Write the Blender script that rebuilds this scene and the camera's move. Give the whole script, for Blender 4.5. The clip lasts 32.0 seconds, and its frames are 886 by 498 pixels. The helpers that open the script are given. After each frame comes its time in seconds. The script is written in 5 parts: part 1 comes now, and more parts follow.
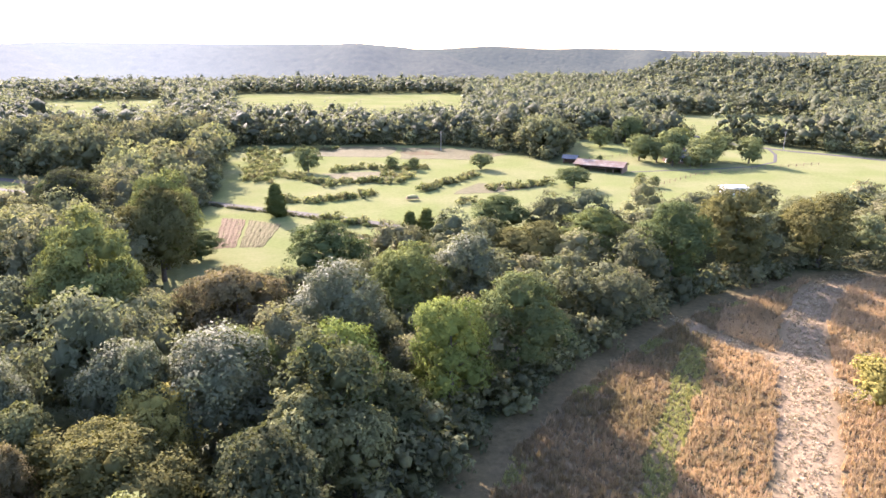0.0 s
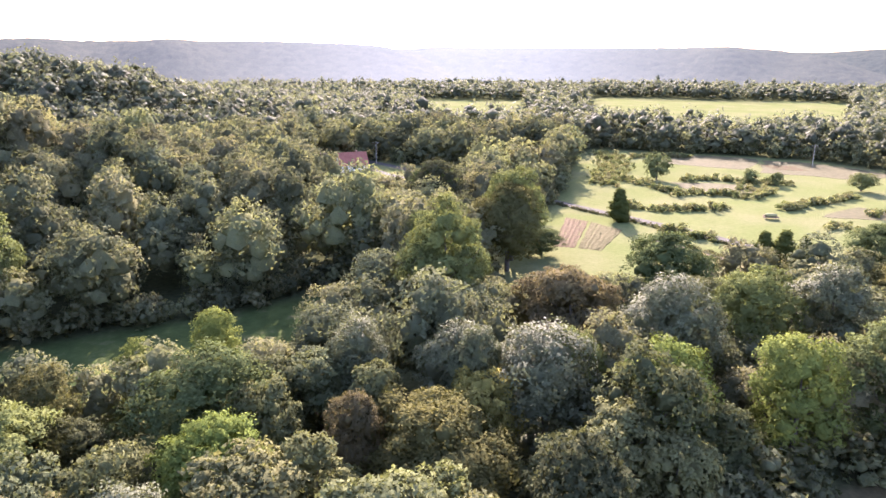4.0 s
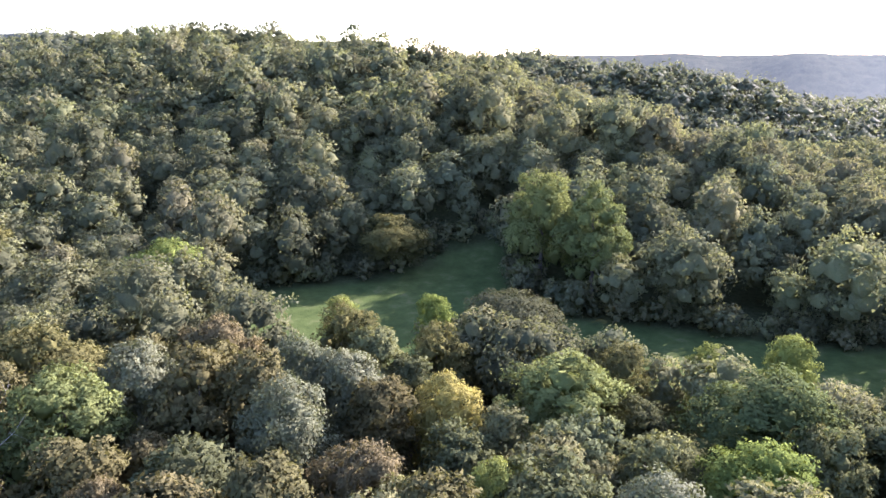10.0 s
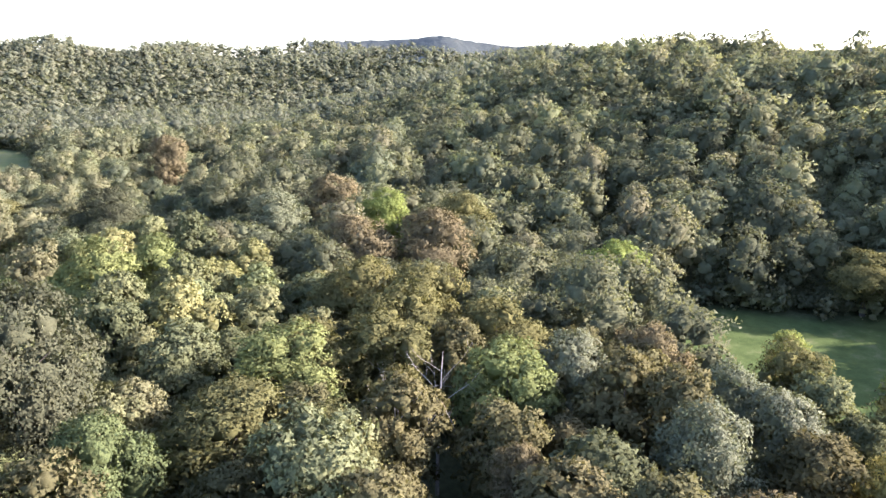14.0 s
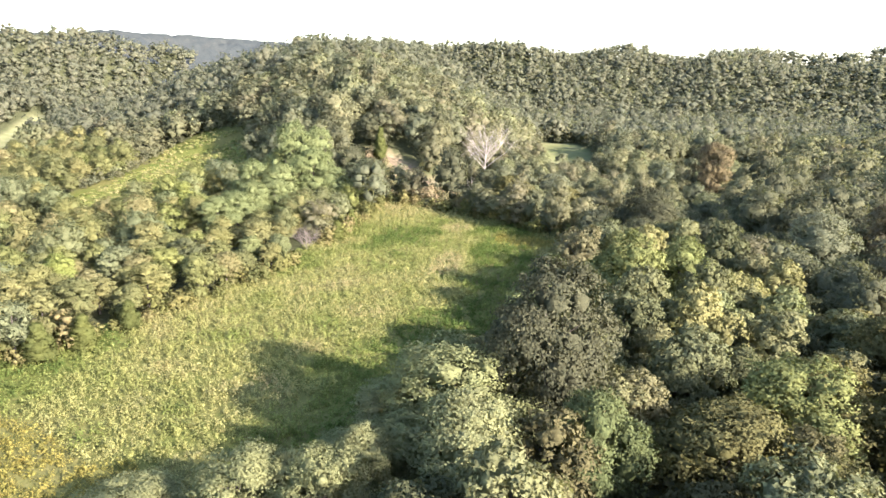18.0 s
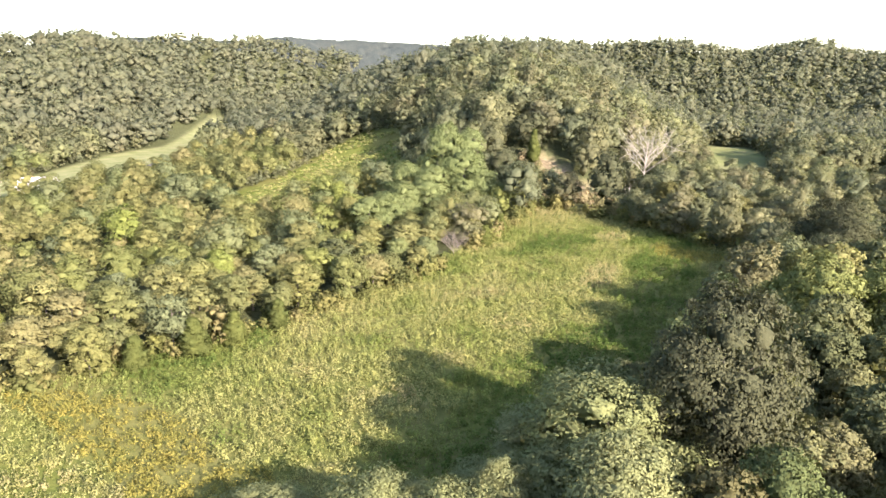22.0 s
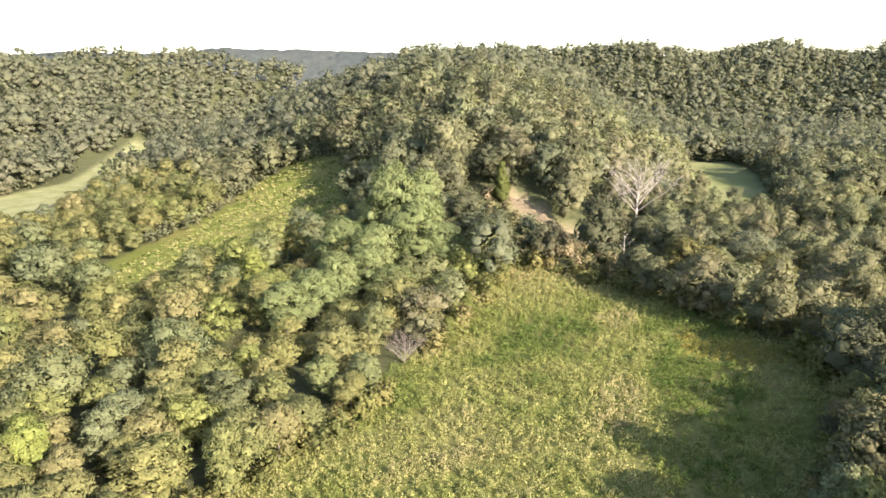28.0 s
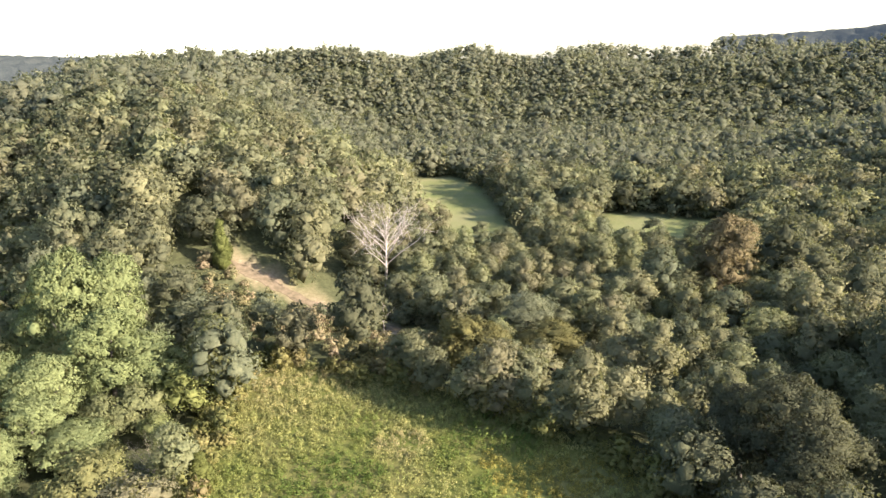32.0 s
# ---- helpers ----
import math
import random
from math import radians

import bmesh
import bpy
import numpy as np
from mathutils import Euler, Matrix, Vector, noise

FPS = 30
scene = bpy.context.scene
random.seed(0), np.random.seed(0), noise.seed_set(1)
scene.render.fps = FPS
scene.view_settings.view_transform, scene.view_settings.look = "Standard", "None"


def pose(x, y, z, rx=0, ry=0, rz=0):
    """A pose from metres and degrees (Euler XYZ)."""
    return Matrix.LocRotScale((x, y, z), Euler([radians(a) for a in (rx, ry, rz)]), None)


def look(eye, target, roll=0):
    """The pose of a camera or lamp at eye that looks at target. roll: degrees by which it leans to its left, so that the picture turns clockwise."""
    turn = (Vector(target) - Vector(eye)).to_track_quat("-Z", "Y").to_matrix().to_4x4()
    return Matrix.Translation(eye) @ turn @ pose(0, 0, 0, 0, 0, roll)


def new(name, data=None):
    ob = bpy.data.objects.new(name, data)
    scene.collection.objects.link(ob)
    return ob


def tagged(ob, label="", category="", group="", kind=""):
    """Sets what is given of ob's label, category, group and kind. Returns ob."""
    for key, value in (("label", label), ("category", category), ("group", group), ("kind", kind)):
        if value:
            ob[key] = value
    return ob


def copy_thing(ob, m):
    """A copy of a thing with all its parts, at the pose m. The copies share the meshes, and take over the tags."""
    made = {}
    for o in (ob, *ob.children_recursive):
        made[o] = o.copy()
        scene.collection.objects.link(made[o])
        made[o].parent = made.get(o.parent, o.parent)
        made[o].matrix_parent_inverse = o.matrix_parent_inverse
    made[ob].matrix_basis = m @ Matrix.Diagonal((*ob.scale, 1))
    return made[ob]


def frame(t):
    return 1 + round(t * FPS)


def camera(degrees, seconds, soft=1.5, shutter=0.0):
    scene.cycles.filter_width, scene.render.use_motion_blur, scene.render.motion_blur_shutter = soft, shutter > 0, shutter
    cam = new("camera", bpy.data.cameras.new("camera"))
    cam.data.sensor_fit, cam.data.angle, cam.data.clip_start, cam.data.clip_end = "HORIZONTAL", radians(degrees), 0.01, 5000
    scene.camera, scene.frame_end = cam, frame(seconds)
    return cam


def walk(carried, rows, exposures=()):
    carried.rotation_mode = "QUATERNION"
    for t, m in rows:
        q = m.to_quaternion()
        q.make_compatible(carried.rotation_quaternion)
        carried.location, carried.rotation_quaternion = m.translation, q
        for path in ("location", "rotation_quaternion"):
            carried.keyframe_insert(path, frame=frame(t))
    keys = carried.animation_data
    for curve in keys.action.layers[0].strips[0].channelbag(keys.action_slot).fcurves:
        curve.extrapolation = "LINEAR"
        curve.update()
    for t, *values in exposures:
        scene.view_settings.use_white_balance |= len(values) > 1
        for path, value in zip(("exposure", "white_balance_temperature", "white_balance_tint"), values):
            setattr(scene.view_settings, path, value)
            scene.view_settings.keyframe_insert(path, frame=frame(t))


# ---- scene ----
# The camera: a drone that turns above a wood, then flies forward along a meadow.
cam = camera(64.58, 32.0)
FLIGHT = [  # seconds, x, y, z, heading to the left of +y, pitch, roll
    (0.0, 0.66, 0.13, 45.15, 0.22, -16.21, 0.41),
    (0.5, 0.53, 0.35, 45.12, 3.69, -16.20, 0.32),
    (1.0, 0.37, 0.63, 45.09, 7.17, -16.18, 0.30),
    (1.5, 0.27, 0.79, 45.09, 10.63, -16.16, 0.20),
    (2.0, 0.24, 0.85, 45.09, 14.13, -16.13, 0.11),
    (2.5, 0.23, 0.86, 45.09, 17.68, -16.09, 0.04),
    (3.0, 0.19, 0.90, 45.09, 21.23, -16.04, -0.00),
    (3.5, 0.01, 1.10, 45.10, 24.73, -16.03, -0.01),
    (5.5, -0.25, 0.39, 45.12, 39.11, -15.79, 0.04),
    (6.0, -0.21, 0.30, 45.12, 43.01, -15.69, -0.00),
    (6.5, -0.15, 0.18, 45.13, 47.02, -15.59, -0.03),
    (7.0, 0.00, -0.15, 45.15, 51.03, -15.49, -0.08),
    (7.5, 0.03, -0.07, 45.13, 55.06, -15.37, -0.03),
    (8.0, 0.07, -0.06, 45.13, 59.07, -15.27, -0.09),
    (8.5, 0.02, -0.05, 45.10, 63.06, -15.16, -0.04),
    (9.0, -0.28, 0.01, 44.97, 67.09, -15.06, -0.10),
    (9.5, -0.31, -0.00, 44.96, 71.17, -14.97, -0.07),
    (10.0, -0.30, -0.01, 44.97, 75.24, -14.89, -0.04),
    (10.5, -0.24, -0.01, 44.98, 79.32, -14.79, -0.06),
    (11.0, -0.26, -0.02, 44.98, 83.36, -14.69, -0.04),
    (11.5, -0.23, -0.01, 44.99, 87.69, -14.62, 0.02),
    (12.0, -0.23, -0.01, 44.99, 92.26, -14.53, 0.00),
    (12.5, -0.21, -0.01, 45.00, 96.85, -14.45, 0.09),
    (13.0, -0.20, -0.00, 45.01, 101.58, -14.38, 0.15),
    (13.5, -0.21, -0.01, 45.00, 106.65, -14.29, 0.26),
    (14.0, -0.22, -0.02, 45.00, 111.85, -14.23, 0.35),
    (14.5, -0.25, -0.03, 44.98, 116.93, -14.13, 0.43),
    (16.5, 0.21, -0.45, 45.16, 136.68, -14.24, 0.78),
    (17.0, 0.13, -0.50, 45.12, 143.00, -14.22, 0.92),
    (17.5, 0.25, -0.46, 45.08, 148.82, -14.22, 1.15),
    (18.0, 0.24, -0.50, 45.04, 154.13, -14.27, 1.28),
    (18.5, 0.31, -0.40, 45.03, 159.26, -14.29, 1.28),
    (19.0, 0.24, -0.43, 44.90, 163.95, -14.28, 1.26),
    (19.5, -0.00, -0.15, 44.88, 167.16, -14.29, 1.20),
    (20.0, -0.01, -0.01, 44.99, 167.57, -14.38, 1.01),
    (20.5, -0.48, -0.92, 44.73, 167.37, -14.42, 0.84),
    (21.0, -1.00, -2.54, 44.67, 167.12, -14.40, 0.72),
    (21.5, -1.64, -4.64, 44.62, 166.90, -14.38, 0.58),
    (22.0, -2.32, -7.09, 44.62, 166.69, -14.34, 0.47),
    (22.5, -3.32, -10.38, 44.45, 166.49, -14.25, 0.26),
    (23.0, -4.26, -13.69, 44.53, 166.26, -14.21, 0.13),
    (23.5, -5.37, -17.39, 44.54, 166.07, -14.16, -0.02),
    (24.0, -6.63, -21.49, 44.51, 165.87, -14.10, -0.14),
    (24.5, -7.94, -25.85, 44.55, 165.68, -14.08, -0.23),
    (25.0, -9.26, -30.35, 44.49, 165.47, -14.04, -0.33),
    (25.5, -10.52, -34.94, 44.68, 165.27, -14.02, -0.40),
    (27.5, -15.87, -53.64, 48.75, 164.54, -14.00, -0.82),
    (28.0, -17.53, -58.60, 49.99, 163.33, -14.05, -0.87),
    (28.5, -18.94, -63.30, 51.04, 160.02, -14.11, -1.12),
    (29.0, -19.92, -68.19, 52.16, 156.38, -14.24, -1.19),
    (29.5, -21.53, -73.01, 53.31, 152.91, -14.35, -1.44),
    (30.0, -22.96, -78.20, 54.41, 149.85, -14.47, -1.41),
    (30.5, -24.67, -83.30, 55.63, 148.60, -14.45, -1.32),
    (31.0, -26.78, -88.14, 57.13, 147.50, -14.50, -1.28),
    (31.5, -28.96, -92.68, 58.32, 143.81, -14.63, -1.33),
    (32.0, -30.98, -97.37, 59.57, 139.79, -14.79, -1.32),
]
EXPOSURES = [(0.0, 2.82, 6100, 29), (3.5, 2.86, 6150, 34), (6.5, 2.69, 5950, 32), (9.5, 2.71, 5650, 29), (13.0, 2.79, 5750, 26), (18.0, 2.62, 6100, 20), (24.0, 2.39, 6500, 15), (32.0, 2.3, 6500, 17)]
walk(cam, [(t, pose(x, y, z, 90 + p, 0, h) @ pose(0, 0, 0, 0, 0, r)) for t, x, y, z, h, p, r in FLIGHT], EXPOSURES)

# ---- light ----
SUN_AZ, SUN_EL = radians(27), radians(24.5)  # to the left of +y, above the horizon
world = bpy.data.worlds.new("sky")
scene.world = world
world.use_nodes = True
wn = world.node_tree.nodes
sky = wn.new("ShaderNodeTexSky")
sky.sky_type, sky.sun_disc = "NISHITA", False
sky.sun_elevation, sky.sun_rotation = SUN_EL, -SUN_AZ
sky.altitude, sky.air_density, sky.dust_density, sky.ozone_density = 200, 1.0, 1.8, 1.0
wn["Background"].inputs["Strength"].default_value = 0.125
world.node_tree.links.new(sky.outputs["Color"], wn["Background"].inputs["Color"])
sun = new("sun", bpy.data.lights.new("sun", "SUN"))
sun.data.energy, sun.data.angle, sun.data.color = 5.0, radians(0.6), (1.0, 0.885, 0.75)
to_sun = Vector((-math.sin(SUN_AZ) * math.cos(SUN_EL), math.cos(SUN_AZ) * math.cos(SUN_EL), math.sin(SUN_EL)))
sun.matrix_world = look(to_sun * 900, (0, 0, 0))


# ---- materials ----
def material(name):
    m = bpy.data.materials.new(name)
    m.use_nodes = True
    n, l = m.node_tree.nodes, m.node_tree.links
    return m, n, l, n["Principled BSDF"]


def ramp(n, l, source, stops, mode="LINEAR"):
    """A colour ramp fed by a socket; stops of (place, (r, g, b))."""
    r = n.new("ShaderNodeValToRGB")
    r.color_ramp.interpolation = mode
    while len(r.color_ramp.elements) < len(stops):
        r.color_ramp.elements.new(0.5)
    for e, (at, c) in zip(r.color_ramp.elements, stops):
        e.position, e.color = at, (*c, 1)
    l.new(source, r.inputs["Fac"])
    return r.outputs["Color"]


def noise_of(n, l, scale, detail=4, rough=0.6, coords="Object"):
    tc, t = n.new("ShaderNodeTexCoord"), n.new("ShaderNodeTexNoise")
    t.inputs["Scale"].default_value, t.inputs["Detail"].default_value, t.inputs["Roughness"].default_value = scale, detail, rough
    l.new(tc.outputs[coords], t.inputs["Vector"])
    return t.outputs["Fac"]


def mixed(n, l, fac, a, b, blend="MIX"):
    """Colour mix of two sockets or colours."""
    m = n.new("ShaderNodeMix")
    m.data_type, m.blend_type = "RGBA", blend
    for socket, v in ((m.inputs["Factor"], fac), (m.inputs["A"], a), (m.inputs["B"], b)):
        if isinstance(v, bpy.types.NodeSocket):
            l.new(v, socket)
        elif isinstance(v, tuple):
            socket.default_value = (*v, 1)
        else:
            socket.default_value = v
    return m.outputs["Result"]


def leaf_material(name, stops, tone="object", translucent=0.3, gloss=0.03, holes=0.0, grain=5.0):
    """Foliage: colour by tree from stops, grain by clump and by leaf, light through the leaves; holes: gaps between the leaves of a clump."""
    m, n, l, p = material(name)
    if tone == "object":
        src = n.new("ShaderNodeObjectInfo").outputs["Random"]
    else:
        a = n.new("ShaderNodeAttribute")
        a.attribute_name = "tone"
        src = a.outputs["Fac"]
    base = ramp(n, l, src, stops)
    isle = n.new("ShaderNodeNewGeometry").outputs["Random Per Island"]
    col = mixed(n, l, 1.0, base, ramp(n, l, isle, [(0, (0.92, 0.92, 0.92)), (0.6, (1, 1, 1)), (1, (1.08, 1.07, 1.04))]), "MULTIPLY")
    fine = noise_of(n, l, grain, 3, 0.7)
    col = mixed(n, l, 1.0, col, ramp(n, l, fine, [(0.34, (0.87, 0.88, 0.86)), (0.5, (1, 1, 1)), (0.68, (1.12, 1.11, 1.06))]), "MULTIPLY")
    col = mixed(n, l, 1.0, col, ramp(n, l, noise_of(n, l, 0.5, 2), [(0.3, (0.9, 0.92, 0.9)), (0.7, (1.1, 1.07, 1.01))]), "MULTIPLY")
    l.new(col, p.inputs["Base Color"])
    p.inputs["Roughness"].default_value, p.inputs["Specular IOR Level"].default_value = 0.7, gloss
    b = n.new("ShaderNodeBump")
    b.inputs["Strength"].default_value, b.inputs["Distance"].default_value = 0.5, 1 / grain
    l.new(fine, b.inputs["Height"]), l.new(b.outputs[0], p.inputs["Normal"])
    tr, mx = n.new("ShaderNodeBsdfTranslucent"), n.new("ShaderNodeMixShader")
    l.new(mixed(n, l, 1.0, col, (1.08, 1.1, 0.74), "MULTIPLY"), tr.inputs["Color"])
    mx.inputs["Fac"].default_value = translucent
    l.new(p.outputs[0], mx.inputs[1]), l.new(tr.outputs[0], mx.inputs[2])
    out = mx.outputs[0]
    if holes:
        gap, clear = n.new("ShaderNodeMixShader"), n.new("ShaderNodeBsdfTransparent")
        l.new(ramp(n, l, noise_of(n, l, grain * 0.62, 2), [(holes - 0.01, (0, 0, 0)), (holes + 0.01, (1, 1, 1))]), gap.inputs["Fac"])
        l.new(clear.outputs[0], gap.inputs[1]), l.new(out, gap.inputs[2])
        out = gap.outputs[0]
    l.new(out, n["Material Output"].inputs["Surface"])
    return m


def foliage(name, stops, tone="object", grain=12.0, holes=0.37, gloss=0.0, translucent=0.3):
    """Two materials of one colour: the loose outer clumps with gaps, the closed inside."""
    return [leaf_material(name, stops, tone, translucent, gloss, holes, grain), leaf_material(name + "_inside", stops, tone, translucent, gloss, 0.0, grain)]


WOOD_STOPS = [(0, (0.059, 0.064, 0.036)), (0.15, (0.083, 0.092, 0.048)), (0.3, (0.119, 0.125, 0.062)), (0.45, (0.099, 0.115, 0.066)), (0.6, (0.144, 0.150, 0.074)), (0.75, (0.129, 0.123, 0.068)), (0.88, (0.152, 0.169, 0.077)), (1, (0.172, 0.171, 0.090))]
# wood palette lightened, blued and evened: haze over distance put in the colour
HAZED_SLOPE_STOPS = [(0, (0.079, 0.084, 0.052)), (0.15, (0.099, 0.105, 0.064)), (0.3, (0.130, 0.133, 0.076)), (0.45, (0.112, 0.125, 0.080)), (0.6, (0.152, 0.155, 0.087)), (0.75, (0.139, 0.132, 0.083)), (0.88, (0.157, 0.170, 0.091)), (1, (0.176, 0.171, 0.102))]
# bluer and flatter still, with the far haze painted into the leaf colour
HAZED_RIM_STOPS = [(0, (0.096, 0.104, 0.071)), (0.15, (0.107, 0.115, 0.078)), (0.3, (0.123, 0.131, 0.086)), (0.45, (0.114, 0.125, 0.087)), (0.6, (0.135, 0.142, 0.092)), (0.75, (0.128, 0.130, 0.089)), (0.88, (0.138, 0.150, 0.095)), (1, (0.147, 0.151, 0.101))]
# leaf colours of the backdrop ridges, toned for the haze painted over them
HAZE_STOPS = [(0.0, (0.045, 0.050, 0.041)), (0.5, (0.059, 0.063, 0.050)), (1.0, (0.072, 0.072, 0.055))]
BLUE_HAZE_STOPS = [(0, (0.043, 0.050, 0.048)), (0.5, (0.053, 0.060, 0.055)), (1, (0.062, 0.066, 0.058))]
YOUNG_STOPS = [(0, (0.104, 0.115, 0.060)), (0.14, (0.150, 0.155, 0.064)), (0.28, (0.128, 0.146, 0.086)), (0.42, (0.165, 0.185, 0.066)), (0.56, (0.138, 0.142, 0.064)), (0.7, (0.181, 0.176, 0.078)), (0.84, (0.166, 0.166, 0.068)), (0.93, (0.184, 0.170, 0.086)), (1, (0.170, 0.195, 0.060))]
leaves = foliage("mixed_leaves", WOOD_STOPS)
# brownish leaves, darkened further for the dense shade among these crowns
olive_leaves = foliage("olive_leaves", [(0.0, (0.072, 0.065, 0.034)), (0.35, (0.100, 0.091, 0.045)), (0.7, (0.083, 0.082, 0.041)), (1.0, (0.117, 0.102, 0.053))])
young_leaves = foliage("young_tree_leaves", YOUNG_STOPS)
leaves_far = foliage("hazed_wood_leaves", HAZED_SLOPE_STOPS, "attribute", 4.0, 0, translucent=0.42)
leaves_ridge = foliage("hazed_ridge_leaves", HAZED_RIM_STOPS, "attribute", 1.6, 0, gloss=0.04, translucent=0.5)


def plain(name, stops, scale, rough=0.8, metal=0.0, bump=0.0, coords="Object"):
    m, n, l, p = material(name)
    f = noise_of(n, l, scale, 6, 0.65, coords)
    l.new(ramp(n, l, f, stops), p.inputs["Base Color"])
    p.inputs["Roughness"].default_value, p.inputs["Metallic"].default_value = rough, metal
    p.inputs["Specular IOR Level"].default_value = 0.03 if rough > 0.6 else 0.5
    if bump:
        b = n.new("ShaderNodeBump")
        b.inputs["Strength"].default_value = bump
        l.new(f, b.inputs["Height"]), l.new(b.outputs[0], p.inputs["Normal"])
    return m


bark = plain("grey_bark", [(0.3, (0.05, 0.043, 0.035)), (0.7, (0.13, 0.115, 0.1))], 3.0, 0.9, 0, 0.6)
pale_bark = plain("bleached_wood", [(0.3, (0.2, 0.178, 0.15)), (0.7, (0.34, 0.31, 0.272))], 3.0, 0.85, 0, 0.4)


# ---- ground ----
def smooth(a, b, v):
    v = np.clip((v - a) / (b - a), 0, 1)
    return v * v * (3 - 2 * v)


def along(x, y, line):
    """Distance to a polyline and the share of its values (x, y, values...) at the nearest place."""
    best, vals = np.full(np.shape(x), 1e9), [np.zeros(np.shape(x)) for _ in line[0][2:]]
    for a, b in zip(line, line[1:]):
        dx, dy = b[0] - a[0], b[1] - a[1]
        s = np.clip(((x - a[0]) * dx + (y - a[1]) * dy) / (dx * dx + dy * dy), 0, 1)
        d = np.hypot(x - a[0] - s * dx, y - a[1] - s * dy)
        near = d < best
        best = np.where(near, d, best)
        vals = [np.where(near, u + s * (v - u), w) for w, u, v in zip(vals, a[2:], b[2:])]
    return best, vals


def inside(x, y, ring):
    """Signed distance to a closed ring, positive inside."""
    d, _ = along(x, y, [(*p, 0) for p in (*ring, ring[0])])
    odd = np.zeros(np.shape(x), bool)
    for (ax, ay), (bx, by) in zip(ring, (*ring[1:], ring[0])):
        cross = (ay > y) != (by > y)
        odd ^= cross & (x < (bx - ax) * (y - ay) / ((by - ay) or 1e-9) + ax)
    return np.where(odd, d, -d)


HILLS = [  # spines of x, y, height, half-width
    [(-470, -110, 44, 210), (-319, 0, 43, 185), (-250, 60, 33, 150), (-190, 98, 20, 85), (-140, 128, 7, 50)],  # west hill
    [(-620, 60, 30, 220), (-509, 146, 33, 190), (-470, 190, 38, 180), (-430, 222, 31, 150), (-395, 240, 31, 135), (-360, 260, 26, 115), (-310, 285, 12, 90), (-270, 310, 4, 80)],  # ridge behind it
    [(-112, -310, 24, 76), (-128, -355, 35, 105), (-138, -420, 43, 135), (-142, -510, 51, 160), (-190, -600, 58, 170), (-300, -760, 66, 210)],  # round hill beyond the meadow
    [(-360, -760, 64, 240), (-560, -640, 63, 240), (-720, -430, 57, 240), (-760, -200, 52, 260)],  # south-west rim
    [(300, -330, 34, 170), (200, -480, 45, 145), (150, -600, 51, 135), (110, -740, 62, 150), (20, -850, 63, 140), (-62, -885, 61, 125), (-105, -915, 42, 95)],  # south hill past the lane
    [(150, 790, 2, 120), (204, 773, 11, 200), (242, 763, 23, 230), (293, 744, 24, 230), (363, 713, 26, 230), (470, 647, 28, 230), (620, 520, 30, 240)],  # north-east hill
]


def height(x, y):
    x, y = np.asarray(x, float), np.asarray(y, float)
    top = np.zeros(np.shape(x))
    for spine in HILLS:
        d, (h, w) = along(x, y, spine)
        top = np.maximum(top, h * (1 - smooth(0.0, 1.0, d / w)) ** 0.9)
    rough = np.sin(x * 0.031 + 1.3 * np.sin(y * 0.017)) * np.cos(y * 0.027 + np.sin(x * 0.019))
    spur = 0.05 + 0.11 * smooth(390, 540, np.hypot(x, y))
    return top + spur * top * rough + 0.25 * np.sin(x * 0.06) * np.cos(y * 0.05)


CROP = [(-6, 40), (1, 63), (6.4, 75), (18, 92), (36, 112), (47, 123), (56, 127), (72, 139), (93, 141), (150, 150), (260, 150), (260, 10), (60, -10), (20, 10)]
FARM = [(-68, 196), (-70, 210), (-83, 260), (-93, 306), (-92, 324), (-2, 329), (21, 317), (44, 279), (52, 300), (60, 328), (100, 345), (131, 372), (184, 300), (300, 260), (300, 185),
        (130, 205), (66, 180), (20, 165), (-4, 150), (-14, 138), (-22, 128), (-33, 111), (-47, 114), (-62, 138), (-68, 150)]
SIDE_FIELD = [(-122, 240), (-120, 258), (-104, 282), (-96, 268), (-92, 240)]
HOUSE_YARD = [(-172, 208), (-160, 242), (-112, 238), (-100, 208), (-104, 186), (-122, 162), (-138, 172), (-156, 194)]
GLADE = [(-142, 4), (-142, 21), (-147, 34), (-154, 43), (-152, 54), (-142, 52), (-122, 46), (-110, 52), (-99, 69), (-87, 86), (-77, 108), (-66, 104), (-67, 76), (-76, 56), (-85, 40), (-92, 22), (-98, 6), (-106, -4), (-128, -8), (-138, -4)]
MEADOW = [(70, -88), (41, -102), (35, -106), (20, -112), (5.4, -122), (-10.6, -132), (-28, -147), (-54, -176), (-81, -214), (-86, -224), (-93, -212), (-100, -199), (-104, -185), (-106, -172), (-110, -158),
          (-106, -140), (-98, -132), (-76, -116), (-60, -98), (-44, -86), (-30, -70), (-14, -64), (-4, -56), (30, -40), (90, -30)]
MEADOW_2 = [(14, -232), (18, -250), (6, -285), (-8, -320), (-18, -352), (-28, -394), (-50, -402), (-62, -375), (-64, -347), (-52, -300), (-42, -284), (-30, -272), (-17, -250), (2, -230)]
LANE_FIELD = [(150, -230), (95, -235), (80, -268), (62, -300), (50, -345), (42, -395), (34, -480), (28, -575), (44, -600), (62, -440), (84, -400), (98, -330), (160, -270)]
